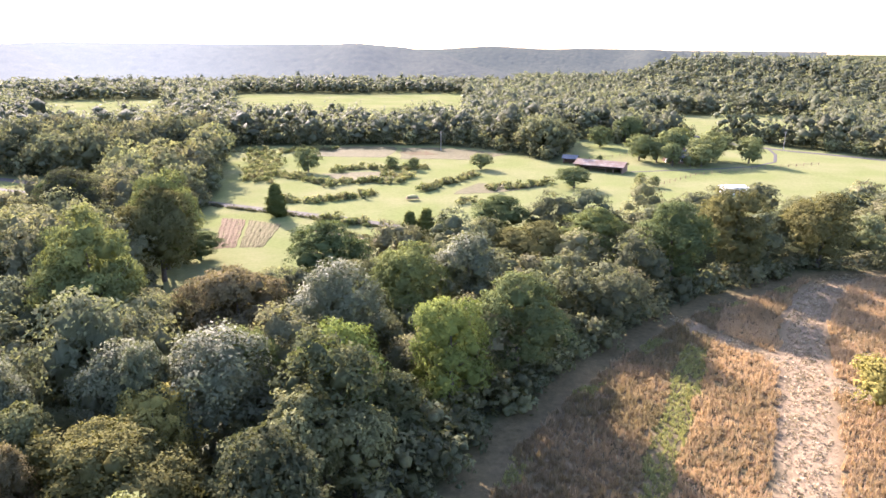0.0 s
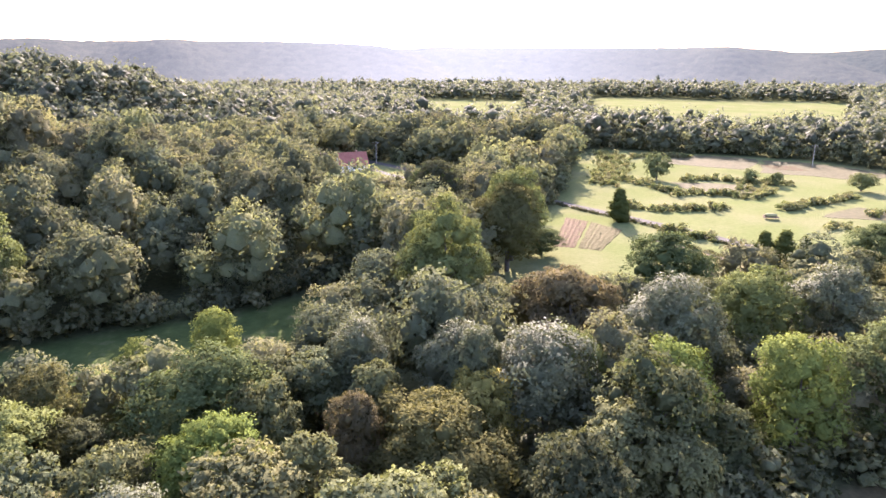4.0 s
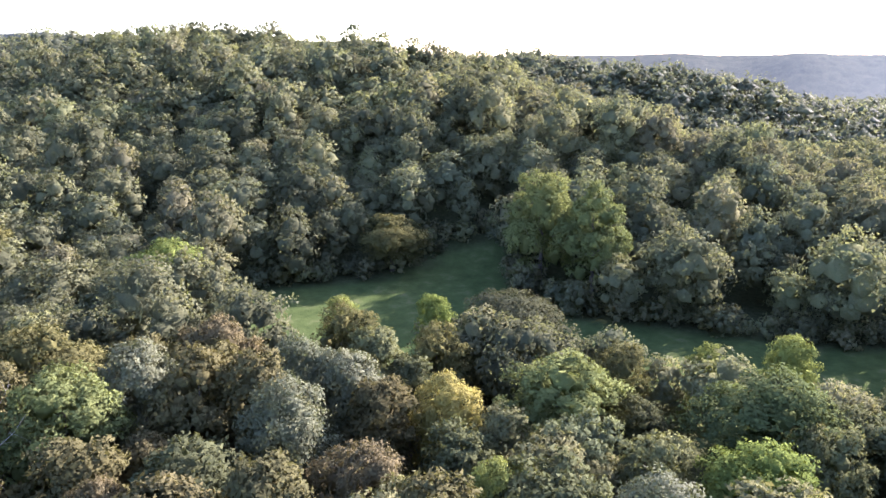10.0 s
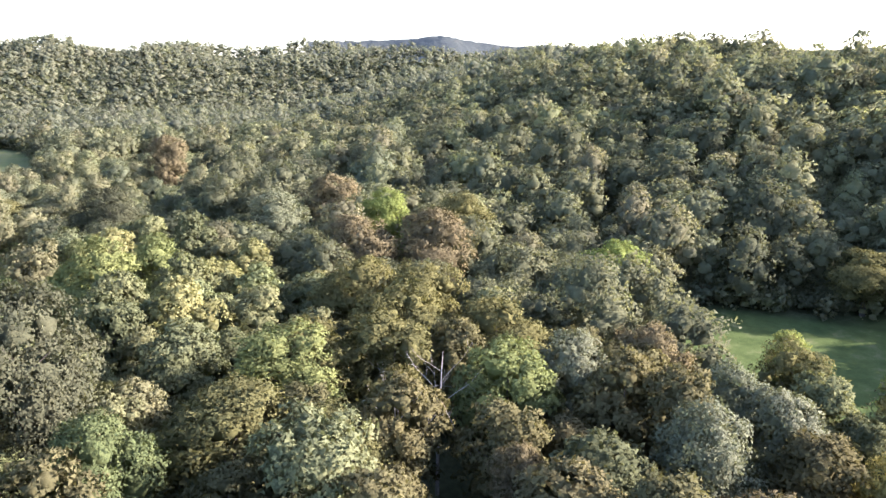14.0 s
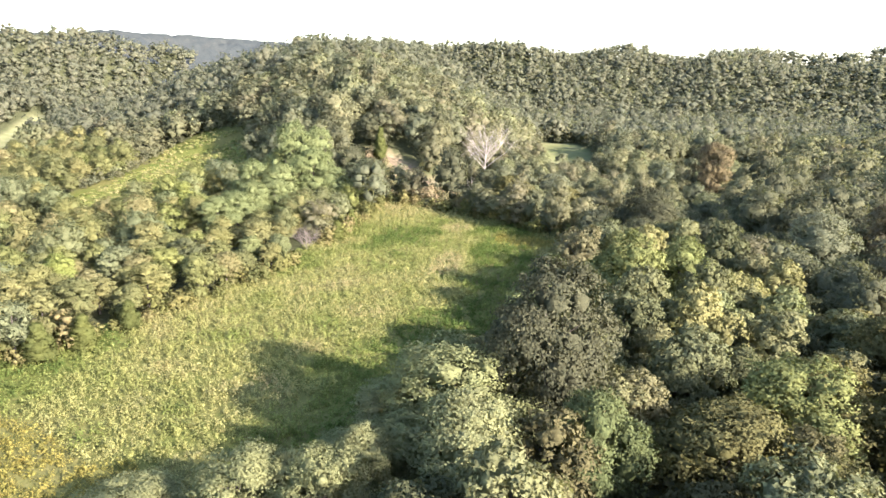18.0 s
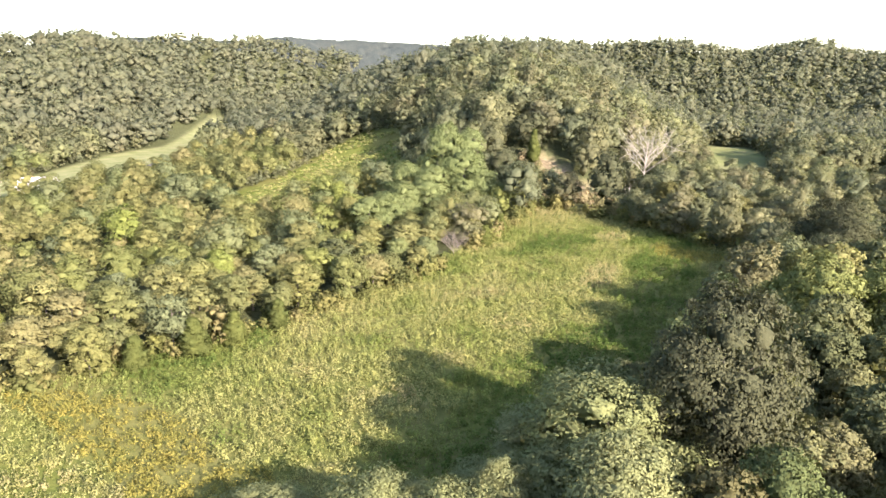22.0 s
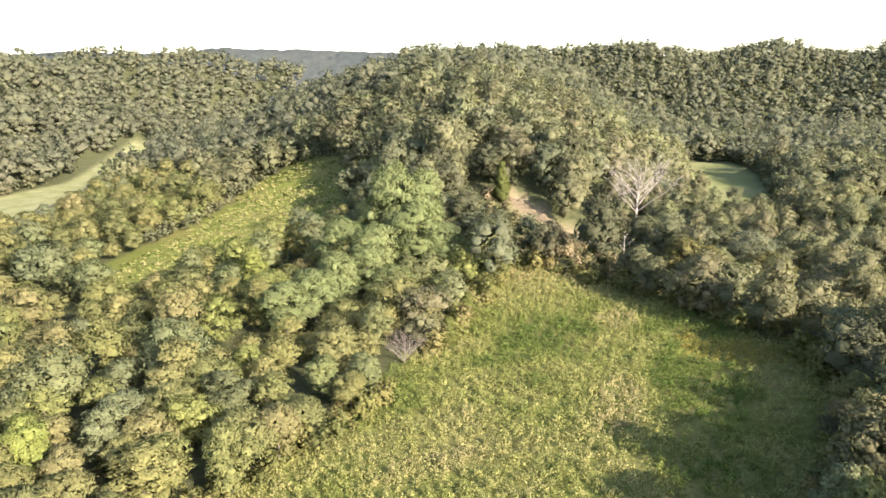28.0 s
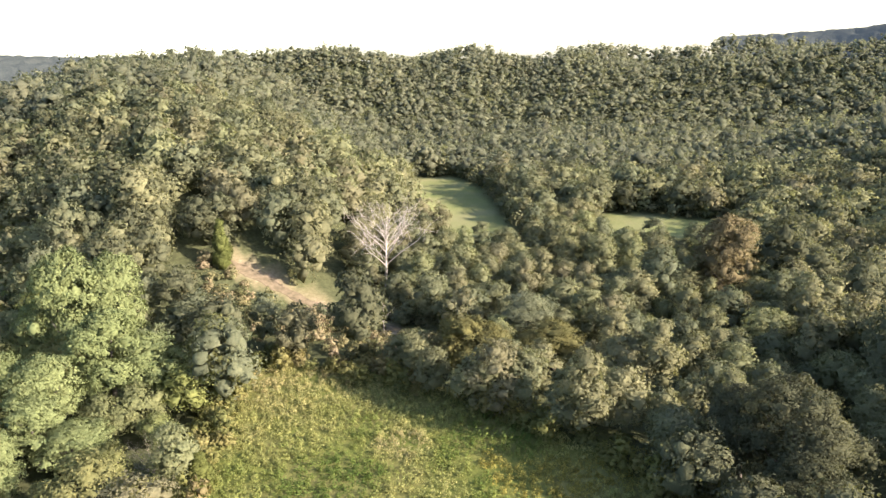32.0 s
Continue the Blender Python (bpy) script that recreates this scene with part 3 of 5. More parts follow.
# trees that stand out: x, y, crown radius, height
KEY_TREES = {
    "dark": [(-91.9, -121.3, 5.0, 8.0), (-113, -126, 6.0, 12.0), (-86.4, 32.4, 7.5, 14.0), (-92.3, 130.5, 7.5, 16.3), (-43.5, -62.3, 7.5, 23.9), (-80.9, 149.3, 7.5, 17.7), (-71.0, 178.0, 7.0, 13.0), (-121.8, -139.0, 6.5, 13.5), (-119.8, -131.4, 7.5, 18)],
    "bright": [(-91.6, 22.8, 3.6, 12.0), (-44.1, 40.0, 6.0, 13.0), (-66.4, 62.2, 4.3, 12.0), (-69.8, 52.0, 2.8, 11.0), (-47.6, 17.6, 3.4, 13.0), (-119.9, -15.1, 7.5, 16.0), (-94.0, 9.5, 3.6, 12.0), (-139.1, -69.7, 7.5, 18.0), (1.5, 78.7, 5.9, 15.0), (-11.7, 72.2, 6.1, 14.0)],
    "yellow": [(-65.6, 17.4, 4.0, 12.0), (-28.1, 61.2, 4.5, 13.0)],
    "green": [(-128.9, 54.4, 7.5, 22.8), (-63.0, 29.2, 7.5, 14.0), (-57.6, 107.1, 7.5, 17.0), (-117.3, 60.3, 7.5, 21.0), (-68.7, -19.7, 6.2, 16.0), (-77.8, -88.1, 7.5, 18.0), (-64.3, -45.6, 7.4, 16.0), (-89.5, -89.3, 7.5, 16.0), (-22.0, 72.8, 4.3, 14.0), (-50.1, 95.5, 7.5, 20.8), (-57.0, 138.6, 7.5, 19.8), (31.2, 141.9, 7.5, 11.7), (-5.3, 104.0, 6.5, 15.0)],
    "deep": [(-53.2, 48.2, 7.5, 14.0), (-83.8, 153.5, 7.5, 16.8), (-39.5, -48.2, 5.3, 15.0), (-52.5, 145.5, 4.8, 6.0), (-59.5, 149.0, 5.0, 8.0), (-20.0, 113.7, 7.5, 16.0), (44.6, 129.9, 7.5, 15.7), (12.4, 157.7, 7.5, 11.7), (10.6, 88.3, 6.4, 15.0)],
    "silver": [(-44.8, 63.4, 4.1, 13.0), (-33.5, 66.4, 4.9, 14.0), (-23.3, 68.8, 7.0, 14.0), (-71.5, 7.7, 4.7, 14.0), (-41.1, 28.1, 4.8, 13.0), (-75.2, 3.9, 4.9, 14.0), (-63.0, 1.2, 4.8, 14.0), (-74.6, -13.5, 5.6, 15.0), (-127.3, -91.4, 7.5, 17.0), (-30.7, 65.2, 3.8, 15.0), (-13.7, 90.0, 7.0, 15.0), (4.4, 107.5, 6.3, 15.0), (-133.9, -193.2, 6.3, 11.0)],
    "olive": [(80.7, 144.4, 7.5, 15.5), (-30.8, 54.9, 6.6, 12.0), (-54.7, 131.0, 7.5, 18.0), (-78.5, 19.5, 4.6, 13.0), (-147.5, 27.1, 7.5, 12.3), (-85.3, 10.0, 5.5, 14.0), (-70.9, 40.6, 4.3, 12.0), (-67.0, -45.8, 7.5, 15.0), (-52.2, -31.9, 5.8, 14.0), (-91.5, -39.1, 7.1, 17.0), (-140.7, -52.6, 7.5, 19.0), (-91.1, -49.2, 7.5, 17.0), (-83.0, -24.9, 7.4, 16.0), (-71.2, -35.5, 7.5, 16.0), (-51.0, -43.0, 7.5, 15.0), (-80.1, -38.3, 7.5, 17.0), (-26.8, 51.3, 6.7, 13.0), (59.4, 138.1, 7.5, 17.4), (19.2, 138.9, 7.5, 9.9), (-130.7, -182.0, 7.5, 9.6), (-115.2, -190.2, 6.9, 12.9)],
    "brown": [(-31.6, 96.2, 6.4, 14.0), (-36.4, 50.5, 3.1, 12.0), (-84.5, -6.5, 5.4, 15.0), (-54.4, -14.2, 3.1, 12.0), (-54.5, 6.9, 4.9, 13.0), (-146.1, -87.8, 7.5, 19.0), (-114.2, -63.2, 7.5, 18.0), (-120.0, -49.8, 7.5, 18.0), (-28.1, 92.1, 6.9, 15.0), (-188.5, -178.0, 7.5, 21.5)],
    "pale": [(-33.6, -64.6, 9.0, 15.5), (-8.5, -60.7, 5.4, 10.0), (1.3, -67.5, 5.3, 6.0), (-27.4, -71.0, 5.0, 9.5), (-21.5, -66.0, 4.6, 6.5), (-26.6, -60.4, 6.0, 10.0)],
    "sycamore": [(-57.4, -242.1, 7.5, 26.7), (-65.9, -241.2, 7.5, 24.7), (-60.1, -224.1, 7.5, 19.4), (-65.9, -222.6, 7.1, 14.0), (-41.5, -225.4, 6.4, 16.4), (-48.0, -218.4, 6.7, 15.9), (-45.3, -211.8, 5.9, 12.6), (-37.0, -202.7, 5.0, 13.3), (-25.3, -193.1, 5.5, 10.9), (-31.5, -198.0, 5.8, 11.4), (-49.2, -206.0, 5.7, 8.4)],
}
LOOKS = {  # label, leaf colours
    "dark": ("dark-leaved oak with a dense rounded crown", [(0.0, (0.055, 0.06, 0.037)), (1.0, (0.074, 0.076, 0.047))]),
    "bright": ("fresh bright-green broad-leaved tree in the wood", [(0.0, (0.120, 0.152, 0.043)), (1.0, (0.152, 0.172, 0.055))]),
    "yellow": ("broad-leaved tree turning yellow with autumn", [(0.0, (0.22, 0.2, 0.065)), (1.0, (0.26, 0.23, 0.085))]),
    "green": ("large green broad-leaved tree with a billowing crown", [(0.0, (0.115, 0.135, 0.055)), (1.0, (0.14, 0.155, 0.06))]),
    "deep": ("deep-green broad-leaved tree with a dense crown", [(0.0, (0.075, 0.095, 0.042)), (1.0, (0.095, 0.112, 0.05))]),
    "silver": ("silvery grey-green tree with shiny leaves", [(0.0, (0.100, 0.112, 0.066)), (1.0, (0.124, 0.132, 0.082))]),
    "olive": ("olive-green broad-leaved tree with a ragged crown", [(0.0, (0.094, 0.093, 0.041)), (1.0, (0.115, 0.107, 0.045))]),
    "brown": ("brownish early-autumn tree in the wood", [(0.0, (0.116, 0.099, 0.058)), (1.0, (0.138, 0.116, 0.067))]),
    "pale": ("pale yellow-green willow-like tree at the meadow's edge", [(0.0, (0.151, 0.166, 0.077)), (1.0, (0.178, 0.188, 0.092))]),
    "sycamore": ("tall light-green sycamore by the meadow", [(0.0, (0.13, 0.156, 0.07)), (1.0, (0.154, 0.18, 0.083))]),
}
key_at = np.array([k for some in KEY_TREES.values() for k in some])
for look_of, some in KEY_TREES.items():
    words, stops = LOOKS[look_of]
    mat = foliage(look_of + "_leaves", stops, gloss=0.1 if look_of == "silver" else 0.0)
    fine_leaved = look_of in ("pale", "dark")
    pats = [tree_kind("broadleaf_tree", words, mat, 6, 15, 0.6, n, 380 if fine_leaved else 300, 24000 if fine_leaved else 16000, 0.25 if fine_leaved else 0.31, closed=0.4 if fine_leaved else 0.48) for n in ((17, 21) if look_of == "sycamore" else (15, 19))]
    if look_of == "pale":
        PALE = pats
    for i, (x, y, r, h) in enumerate(some):
        stand(pats[i % 2], x, y, rng.uniform(0, 6.3), r / 6, h / 15 * (0.94 if look_of == "sycamore" else 1))

GENERIC = "broad-leaved tree with a full billowing green crown in the wood"
NEAR = [tree_kind("broadleaf_tree", GENERIC, leaves, 5.2, 14.5, 1.0, int(rng.integers(12, 18)), 220, 8000, 0.41, fine=1) for _ in range(8)]
OLIVE = [tree_kind("broadleaf_tree", "olive-brown broad-leaved tree turning dull with early autumn", olive_leaves, 5.2, 14.5, 1.0, int(rng.integers(13, 19)), 220, 8000, 0.41, fine=1) for _ in range(5)]
YOUNG = [tree_kind("broadleaf_tree", "light-green young tree at the edge of the meadow", young_leaves, 5.2, 14.5, 0.6, int(rng.integers(12, 18)), 220, 8000, 0.41, fine=1) for _ in range(6)]
X, Y = scatter(7.4, -130, 120, -190, 190, 11)
d, o = from_path(X, Y), open_land(X, Y)
bearing = np.degrees(np.arctan2(-X, Y))
clash = (np.hypot(X[:, None] - key_at[:, 0], Y[:, None] - key_at[:, 1]) < key_at[:, 2] * 0.75 + 1.6).any(1)
snag_view = along(X, Y, [(-63, -25.7, 0), (-46, -18.5, 0)])[0] > 3.3
keep = snag_view & clear_of_dry_bushes(X, Y) & (o < -2.0) & (d < 78) & ((bearing > -38) | (bearing < -150) | (d < 30)) & ~clash
for x, y, oo in zip(X[keep], Y[keep], o[keep]):
    low = float(grown(x, y))
    size = rng.uniform(0.72, 1.1) * (0.72 if oo > -6 else 1) * low**0.4 * (0.7 if -16 < x < 60 and -64 < y < -18 else 1)
    kind = PALE if -33 < x < 6 and -70 < y < -52 else YOUNG if inside(x, y, LOW_WOOD) > -4 else YOUNG if x < -35 and y < -48 and rng.uniform() < 0.25 else OLIVE if x < -30 and -48 < y < 12 and rng.uniform() < 0.75 else NEAR
    stand(kind[int(rng.integers(len(kind)))], x, y, rng.uniform(0, 6.3), size, size * rng.uniform(0.85, 1.12) * low**0.6)
print("single trees", keep.sum() + len(key_at))


# the wood farther off, joined
def joined(name, label, category, pats, X, Y, r, mat, sizes=(0.75, 1.2), tall=(0.85, 1.15), sink=0.3, shades=None):
    """Many plants in one object: patterns of (verts, faces) set at places."""
    Z = height(X, Y) - sink
    verts, faces, tones, seconds, normals, k = [], [], [], [], [], 0
    low = grown(X, Y)
    for i, (x, y, z, g) in enumerate(zip(X, Y, Z, low)):
        v, f, second, *facing = pats[int(r.integers(len(pats)))]
        a, s = r.uniform(0, 6.3), r.uniform(*sizes) * g**0.4
        seconds.append(second)
        turn = np.array([[math.cos(a), -math.sin(a), 0], [math.sin(a), math.cos(a), 0], [0, 0, r.uniform(*tall) * g**0.6]]) * s
        verts.append(v @ turn.T + (x, y, z))
        if facing:
            normals.append(facing[0] @ (turn / s).T)
        faces.append(f + k)
        tones.append(np.full(len(v), r.uniform() if shades is None else shades[i]))
        k += len(v)
    print(name, len(X), sum(map(len, faces)))
    me = mesh_of(name, np.concatenate(verts), np.concatenate(faces), mat, np.concatenate(tones), second=np.concatenate(seconds), normals=np.concatenate(normals) if normals else None)
    return tagged(new(name, me), label, category, kind="stuff")


def wood(name, label, step, box, seed, near, far, kinds, lobes, tufts, cards, size, r0, t0, rings):
    r = np.random.default_rng(seed)
    pats = [billow_shape(r, r0 * r.uniform(0.9, 1.15), t0 * r.uniform(0.85, 1.15), 1.5 if lobes > 12 else -1.0, lobes, tufts, cards, size, rings) for _ in range(kinds)]
    X, Y = scatter(step, *box, seed)
    d = from_path(X, Y)
    b = np.degrees(np.arctan2(-X, Y))
    keep = (d > near) & (d <= far) & ((b > -37) | (b < -152))
    X, Y = X[keep], Y[keep]
    clash = (np.hypot(X[:, None] - key_at[:, 0], Y[:, None] - key_at[:, 1]) < key_at[:, 2] * 0.75 + 1.6).any(1)
    keep = (open_land(X, Y) < -2.5) & ~clash & (np.maximum(inside(X, Y, LOW_WOOD), inside(X, Y, LOW_SLOPE)) < 1) & (inside(X, Y, SCRUB) < 1)
    X, Y = X[keep], Y[keep]
    if near > 200:  # slopes that turn away from the valley are left out
        q = np.hypot(X, Y)
        rise = height(X * (1 + 25 / q), Y * (1 + 25 / q)) - height(X * (1 - 25 / q), Y * (1 - 25 / q))
        X, Y = X[rise > -7], Y[rise > -7]
    # dense shade between the crowns here is painted as low leaf tones
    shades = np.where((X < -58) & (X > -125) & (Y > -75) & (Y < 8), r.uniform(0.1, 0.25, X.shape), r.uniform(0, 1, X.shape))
    shades = np.where((X < -98) & (X > -175) & (Y > -166) & (Y < -98), shades * 0.2, shades)  # deep shade on this side of the meadow, painted as darker tones
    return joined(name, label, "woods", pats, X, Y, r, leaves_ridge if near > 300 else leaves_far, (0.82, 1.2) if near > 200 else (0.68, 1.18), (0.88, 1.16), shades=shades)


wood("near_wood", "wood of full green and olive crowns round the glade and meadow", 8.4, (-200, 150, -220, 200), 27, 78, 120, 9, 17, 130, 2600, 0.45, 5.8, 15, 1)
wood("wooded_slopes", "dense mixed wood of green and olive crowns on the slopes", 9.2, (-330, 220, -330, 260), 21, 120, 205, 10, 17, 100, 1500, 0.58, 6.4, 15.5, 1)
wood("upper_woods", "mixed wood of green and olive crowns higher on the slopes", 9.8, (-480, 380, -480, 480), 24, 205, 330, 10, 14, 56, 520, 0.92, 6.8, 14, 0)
wood("far_woods", "distant wood that covers the hills to the skyline", 10.0, (-640, 520, -680, 640), 22, 330, 540, 14, 9, 16, 120, 1.15, 7.0, 14, 0)
# on the far rim each crown is a few puffs
r = np.random.default_rng(23)
X, Y = scatter(9.6, -980, 560, -960, 900, 23)
X, Y = X + r.normal(size=X.shape) * 1.8, Y + r.normal(size=X.shape) * 1.8
d, b = from_path(X, Y), np.degrees(np.arctan2(-X, Y))
keep = (d > 540) & (d < np.where((b > -6) & (b < 62), 800, 950)) & ((b > -37) | (b < -152))
X, Y = X[keep], Y[keep]
q = np.hypot(X, Y)
keep = (open_land(X, Y) < -3) & (height(X * (1 + 25 / q), Y * (1 + 25 / q)) - height(X * (1 - 25 / q), Y * (1 - 25 / q)) > -1.5)
lumps = [billow_shape(r, 6.8 * r.uniform(0.9, 1.1), r.uniform(12, 15), -1.5, 5, 6, 34, 1.6, 0) for _ in range(16)]
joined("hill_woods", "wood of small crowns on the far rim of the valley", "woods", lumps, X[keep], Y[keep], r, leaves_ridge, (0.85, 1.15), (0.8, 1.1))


def distant_ridge(label, spine, deep, glow, seed, sunward=False):
    """A ridge far off: a sheet of many domed crowns from its foot to its crest; spine of x, y, height of the crest;
    haze is painted in as leaf colour and glow; sunward: that glow rises towards the sun.
    """
    r = np.random.default_rng(seed)
    at = np.concatenate([[0], np.cumsum([(Vector(b[:2]) - Vector(a[:2])).length for a, b in zip(spine, spine[1:])])])
    s, u = np.arange(0, at[-1], 3.2), np.linspace(0, 1.12, int(deep / 4.2))
    pts = [np.interp(s, at, [p[i] for p in spine]) for i in range(3)]
    soft = np.ones(15) / 15
    pts = [np.convolve(np.pad(p, 7, mode="edge"), soft, "valid") for p in pts]
    n = np.stack([-pts[0], -pts[1]], 1) / np.hypot(pts[0], pts[1])[:, None]  # towards the valley
    S, U = np.meshgrid(s, u)
    run = (1 - U) * deep
    X, Y = pts[0][None] + n[:, 0][None] * run, pts[1][None] + n[:, 1][None] * run
    spur = np.sin(S / 47 + 2 * np.sin(S / 83 + seed)) * np.sin(np.pi * np.clip(U, 0, 1))
    Z = pts[2][None] * smooth(0.0, 1.0, np.minimum(U, 2 - U)) * (1 + 0.22 * spur)
    # domed crowns on a jittered grid
    cell = 10.5
    gi, gj = np.floor(S / cell).astype(int), np.floor(run / cell).astype(int)
    J = r.uniform(0.1, 0.9, (4, 800, 90))
    best, tone = np.full(S.shape, 9.0), np.zeros(S.shape)
    for di in (-1, 0, 1):
        for dj in (-1, 0, 1):
            i, j = (gi + di) % 800, (gj + dj) % 90
            d = np.hypot(S / cell - gi - di - J[0, i, j], run / cell - gj - dj - J[1, i, j]) / (0.75 + 0.5 * J[2, i, j])
            tone = np.where(d < best, J[3, i, j], tone)
            best = np.minimum(best, d)
    Z = Z - 4 + (4 if sunward else 7) * np.sqrt(np.maximum(1 - (best / 0.95) ** 2, 0)) + r.normal(size=S.shape) * 0.3
    k, w = len(u), len(s)
    quad = (np.arange(w - 1)[None] + np.arange(k - 1)[:, None] * w).ravel()
    mat = leaf_material("painted_haze_leaves", HAZE_STOPS if sunward else BLUE_HAZE_STOPS, "attribute", gloss=0.0, grain=0.5)
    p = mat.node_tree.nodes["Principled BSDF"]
    # the leaves glow to imitate airlight in front of the ridge
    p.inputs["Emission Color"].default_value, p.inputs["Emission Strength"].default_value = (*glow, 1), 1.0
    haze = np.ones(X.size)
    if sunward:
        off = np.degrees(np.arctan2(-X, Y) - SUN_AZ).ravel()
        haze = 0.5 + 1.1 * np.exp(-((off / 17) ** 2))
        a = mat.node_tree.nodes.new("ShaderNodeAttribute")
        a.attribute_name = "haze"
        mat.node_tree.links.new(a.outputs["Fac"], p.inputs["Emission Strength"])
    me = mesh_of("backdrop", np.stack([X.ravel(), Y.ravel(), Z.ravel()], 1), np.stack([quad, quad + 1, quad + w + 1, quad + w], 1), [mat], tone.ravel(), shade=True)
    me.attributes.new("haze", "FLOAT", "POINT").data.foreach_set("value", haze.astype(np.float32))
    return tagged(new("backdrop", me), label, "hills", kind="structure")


HAZY = "wooded ridge on the skyline, paled by painted-in haze"
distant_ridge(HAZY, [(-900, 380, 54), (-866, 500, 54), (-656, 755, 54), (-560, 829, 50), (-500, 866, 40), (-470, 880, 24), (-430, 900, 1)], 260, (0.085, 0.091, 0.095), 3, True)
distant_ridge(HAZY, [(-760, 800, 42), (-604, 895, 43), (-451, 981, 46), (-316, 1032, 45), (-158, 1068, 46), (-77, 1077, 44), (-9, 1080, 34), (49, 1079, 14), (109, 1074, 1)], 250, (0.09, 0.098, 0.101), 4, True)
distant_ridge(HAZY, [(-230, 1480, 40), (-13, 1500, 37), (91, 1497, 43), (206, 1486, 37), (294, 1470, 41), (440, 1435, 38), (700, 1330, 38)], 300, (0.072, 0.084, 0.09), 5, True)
distant_ridge("wooded ridge behind the western hills, painted in blue haze", [(-1030, 200, 70), (-1040, -180, 74), (-1005, -305, 77), (-990, -345, 84), (-963, -418, 88), (-936, -476, 85), (-880, -570, 82)], 240, (0.014, 0.018, 0.024), 6)
distant_ridge("wooded ridge behind the southern valley, painted in blue haze", [(-420, -860, 64), (-290, -905, 70), (-165, -935, 75), (-82, -946, 79), (0, -950, 76), (110, -945, 74), (260, -915, 70)], 240, (0.012, 0.016, 0.021), 7)

# young trees between the meadows
r = np.random.default_rng(25)
X, Y = scatter(8.4, -270, 150, -430, -90, 25)
d, b = from_path(X, Y), np.degrees(np.arctan2(-X, Y))
young = np.maximum(inside(X, Y, LOW_WOOD), inside(X, Y, LOW_SLOPE))
keep = (young > 0) & clear_of_dry_bushes(X, Y) & (open_land(X, Y) < -1.5) & ~(np.hypot(X[:, None] - key_at[:, 0], Y[:, None] - key_at[:, 1]) < key_at[:, 2] * 0.75 + 1.6).any(1) & (from_path(X, Y) >= 78) & (inside(X, Y, SCRUB) < 0.5) & ((b > -37) | (b < -152))
pats = [billow_shape(r, r.uniform(4.6, 6.4), r.uniform(11, 16), 0.6, int(r.integers(14, 19)), 150, 2600, 0.45, 1) for _ in range(12)]
slope_side = inside(X, Y, LOW_SLOPE) > 0
joined("young_wood", "young wood of light olive and green crowns between the meadows", "woods", pats, X[keep & ~slope_side], Y[keep & ~slope_side], r, foliage("young_leaves", YOUNG_STOPS, "attribute", 4.0, 0, translucent=0.42), (0.6, 1.28), (0.85, 1.3))
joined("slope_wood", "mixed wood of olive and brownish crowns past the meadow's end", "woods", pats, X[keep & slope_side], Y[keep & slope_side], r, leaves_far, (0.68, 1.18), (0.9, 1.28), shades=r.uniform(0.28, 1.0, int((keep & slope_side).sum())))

# bushes along the edges of the wood
bush_leaves = foliage("meadow_bush_leaves", [(0.0, (0.095, 0.105, 0.045)), (0.4, (0.145, 0.15, 0.055)), (0.75, (0.175, 0.165, 0.068)), (1.0, (0.19, 0.16, 0.085))], "attribute", 4.0, 0, translucent=0.42)
r = np.random.default_rng(31)
pats = [crown_shape(r, r.uniform(1.9, 3.0), r.uniform(3.2, 6.5), -0.5, 7, 40, 230, 0.55, 1) for _ in range(9)]
X, Y = scatter(3.6, -200, 120, -240, 200, 32)
o, d = open_land(X, Y), from_path(X, Y)
b = np.degrees(np.arctan2(-X, Y))
keep = (o < -0.3) & (o > -7) & (d < 190) & (inside(X, Y, SCRUB) < 1) & clear_of_dry_bushes(X, Y) & ((b > -37) | (b < -152))
sunny = inside(X, Y, MEADOW) > -8.5
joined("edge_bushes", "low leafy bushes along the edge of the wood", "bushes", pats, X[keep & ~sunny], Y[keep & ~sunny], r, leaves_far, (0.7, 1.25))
joined("meadow_bushes", "light olive bushes along the edge of the meadow", "bushes", pats, X[keep & sunny], Y[keep & sunny], r, bush_leaves, (0.5, 1.2), (0.7, 1.2))

X, Y = scatter(6.0, -330, 240, -430, 400, 33)
o, d = open_land(X, Y), from_path(X, Y)
b = np.degrees(np.arctan2(-X, Y))
keep = (o < -0.5) & (o > -9) & (d >= 190) & (d < 420) & ((b > -37) | (b < -152))
pats = [crown_shape(r, r.uniform(2.6, 4.0), r.uniform(5, 8.5), -1.0, 6, 30, 110, 1.0, 1) for _ in range(8)]
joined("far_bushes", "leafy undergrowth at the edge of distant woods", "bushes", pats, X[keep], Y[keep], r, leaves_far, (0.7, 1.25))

# ---- meadow plants and crops ----
def tuft_shape(r, blades, tall, wide, lean=0.35):
    """Stalks of a weed clump: narrow triangles that rise and lean out."""
    a = r.uniform(0, 6.3, blades)
    o = np.stack([np.cos(a), np.sin(a), 0 * a], 1) * r.uniform(0, wide, (blades, 1))
    side = np.stack([-np.sin(a), np.cos(a), 0 * a], 1) * r.uniform(0.04, 0.1, (blades, 1))
    tip = o * (1 + lean) + [0, 0, 1] * r.uniform(0.55, 1.1, (blades, 1)) * tall + r.normal(size=(blades, 3)) * [0.12, 0.12, 0]
    v = np.stack([o - side, o + side, tip], 1).reshape(-1, 3)
    return v, np.arange(blades * 3).reshape(-1, 3), np.zeros(blades, int)


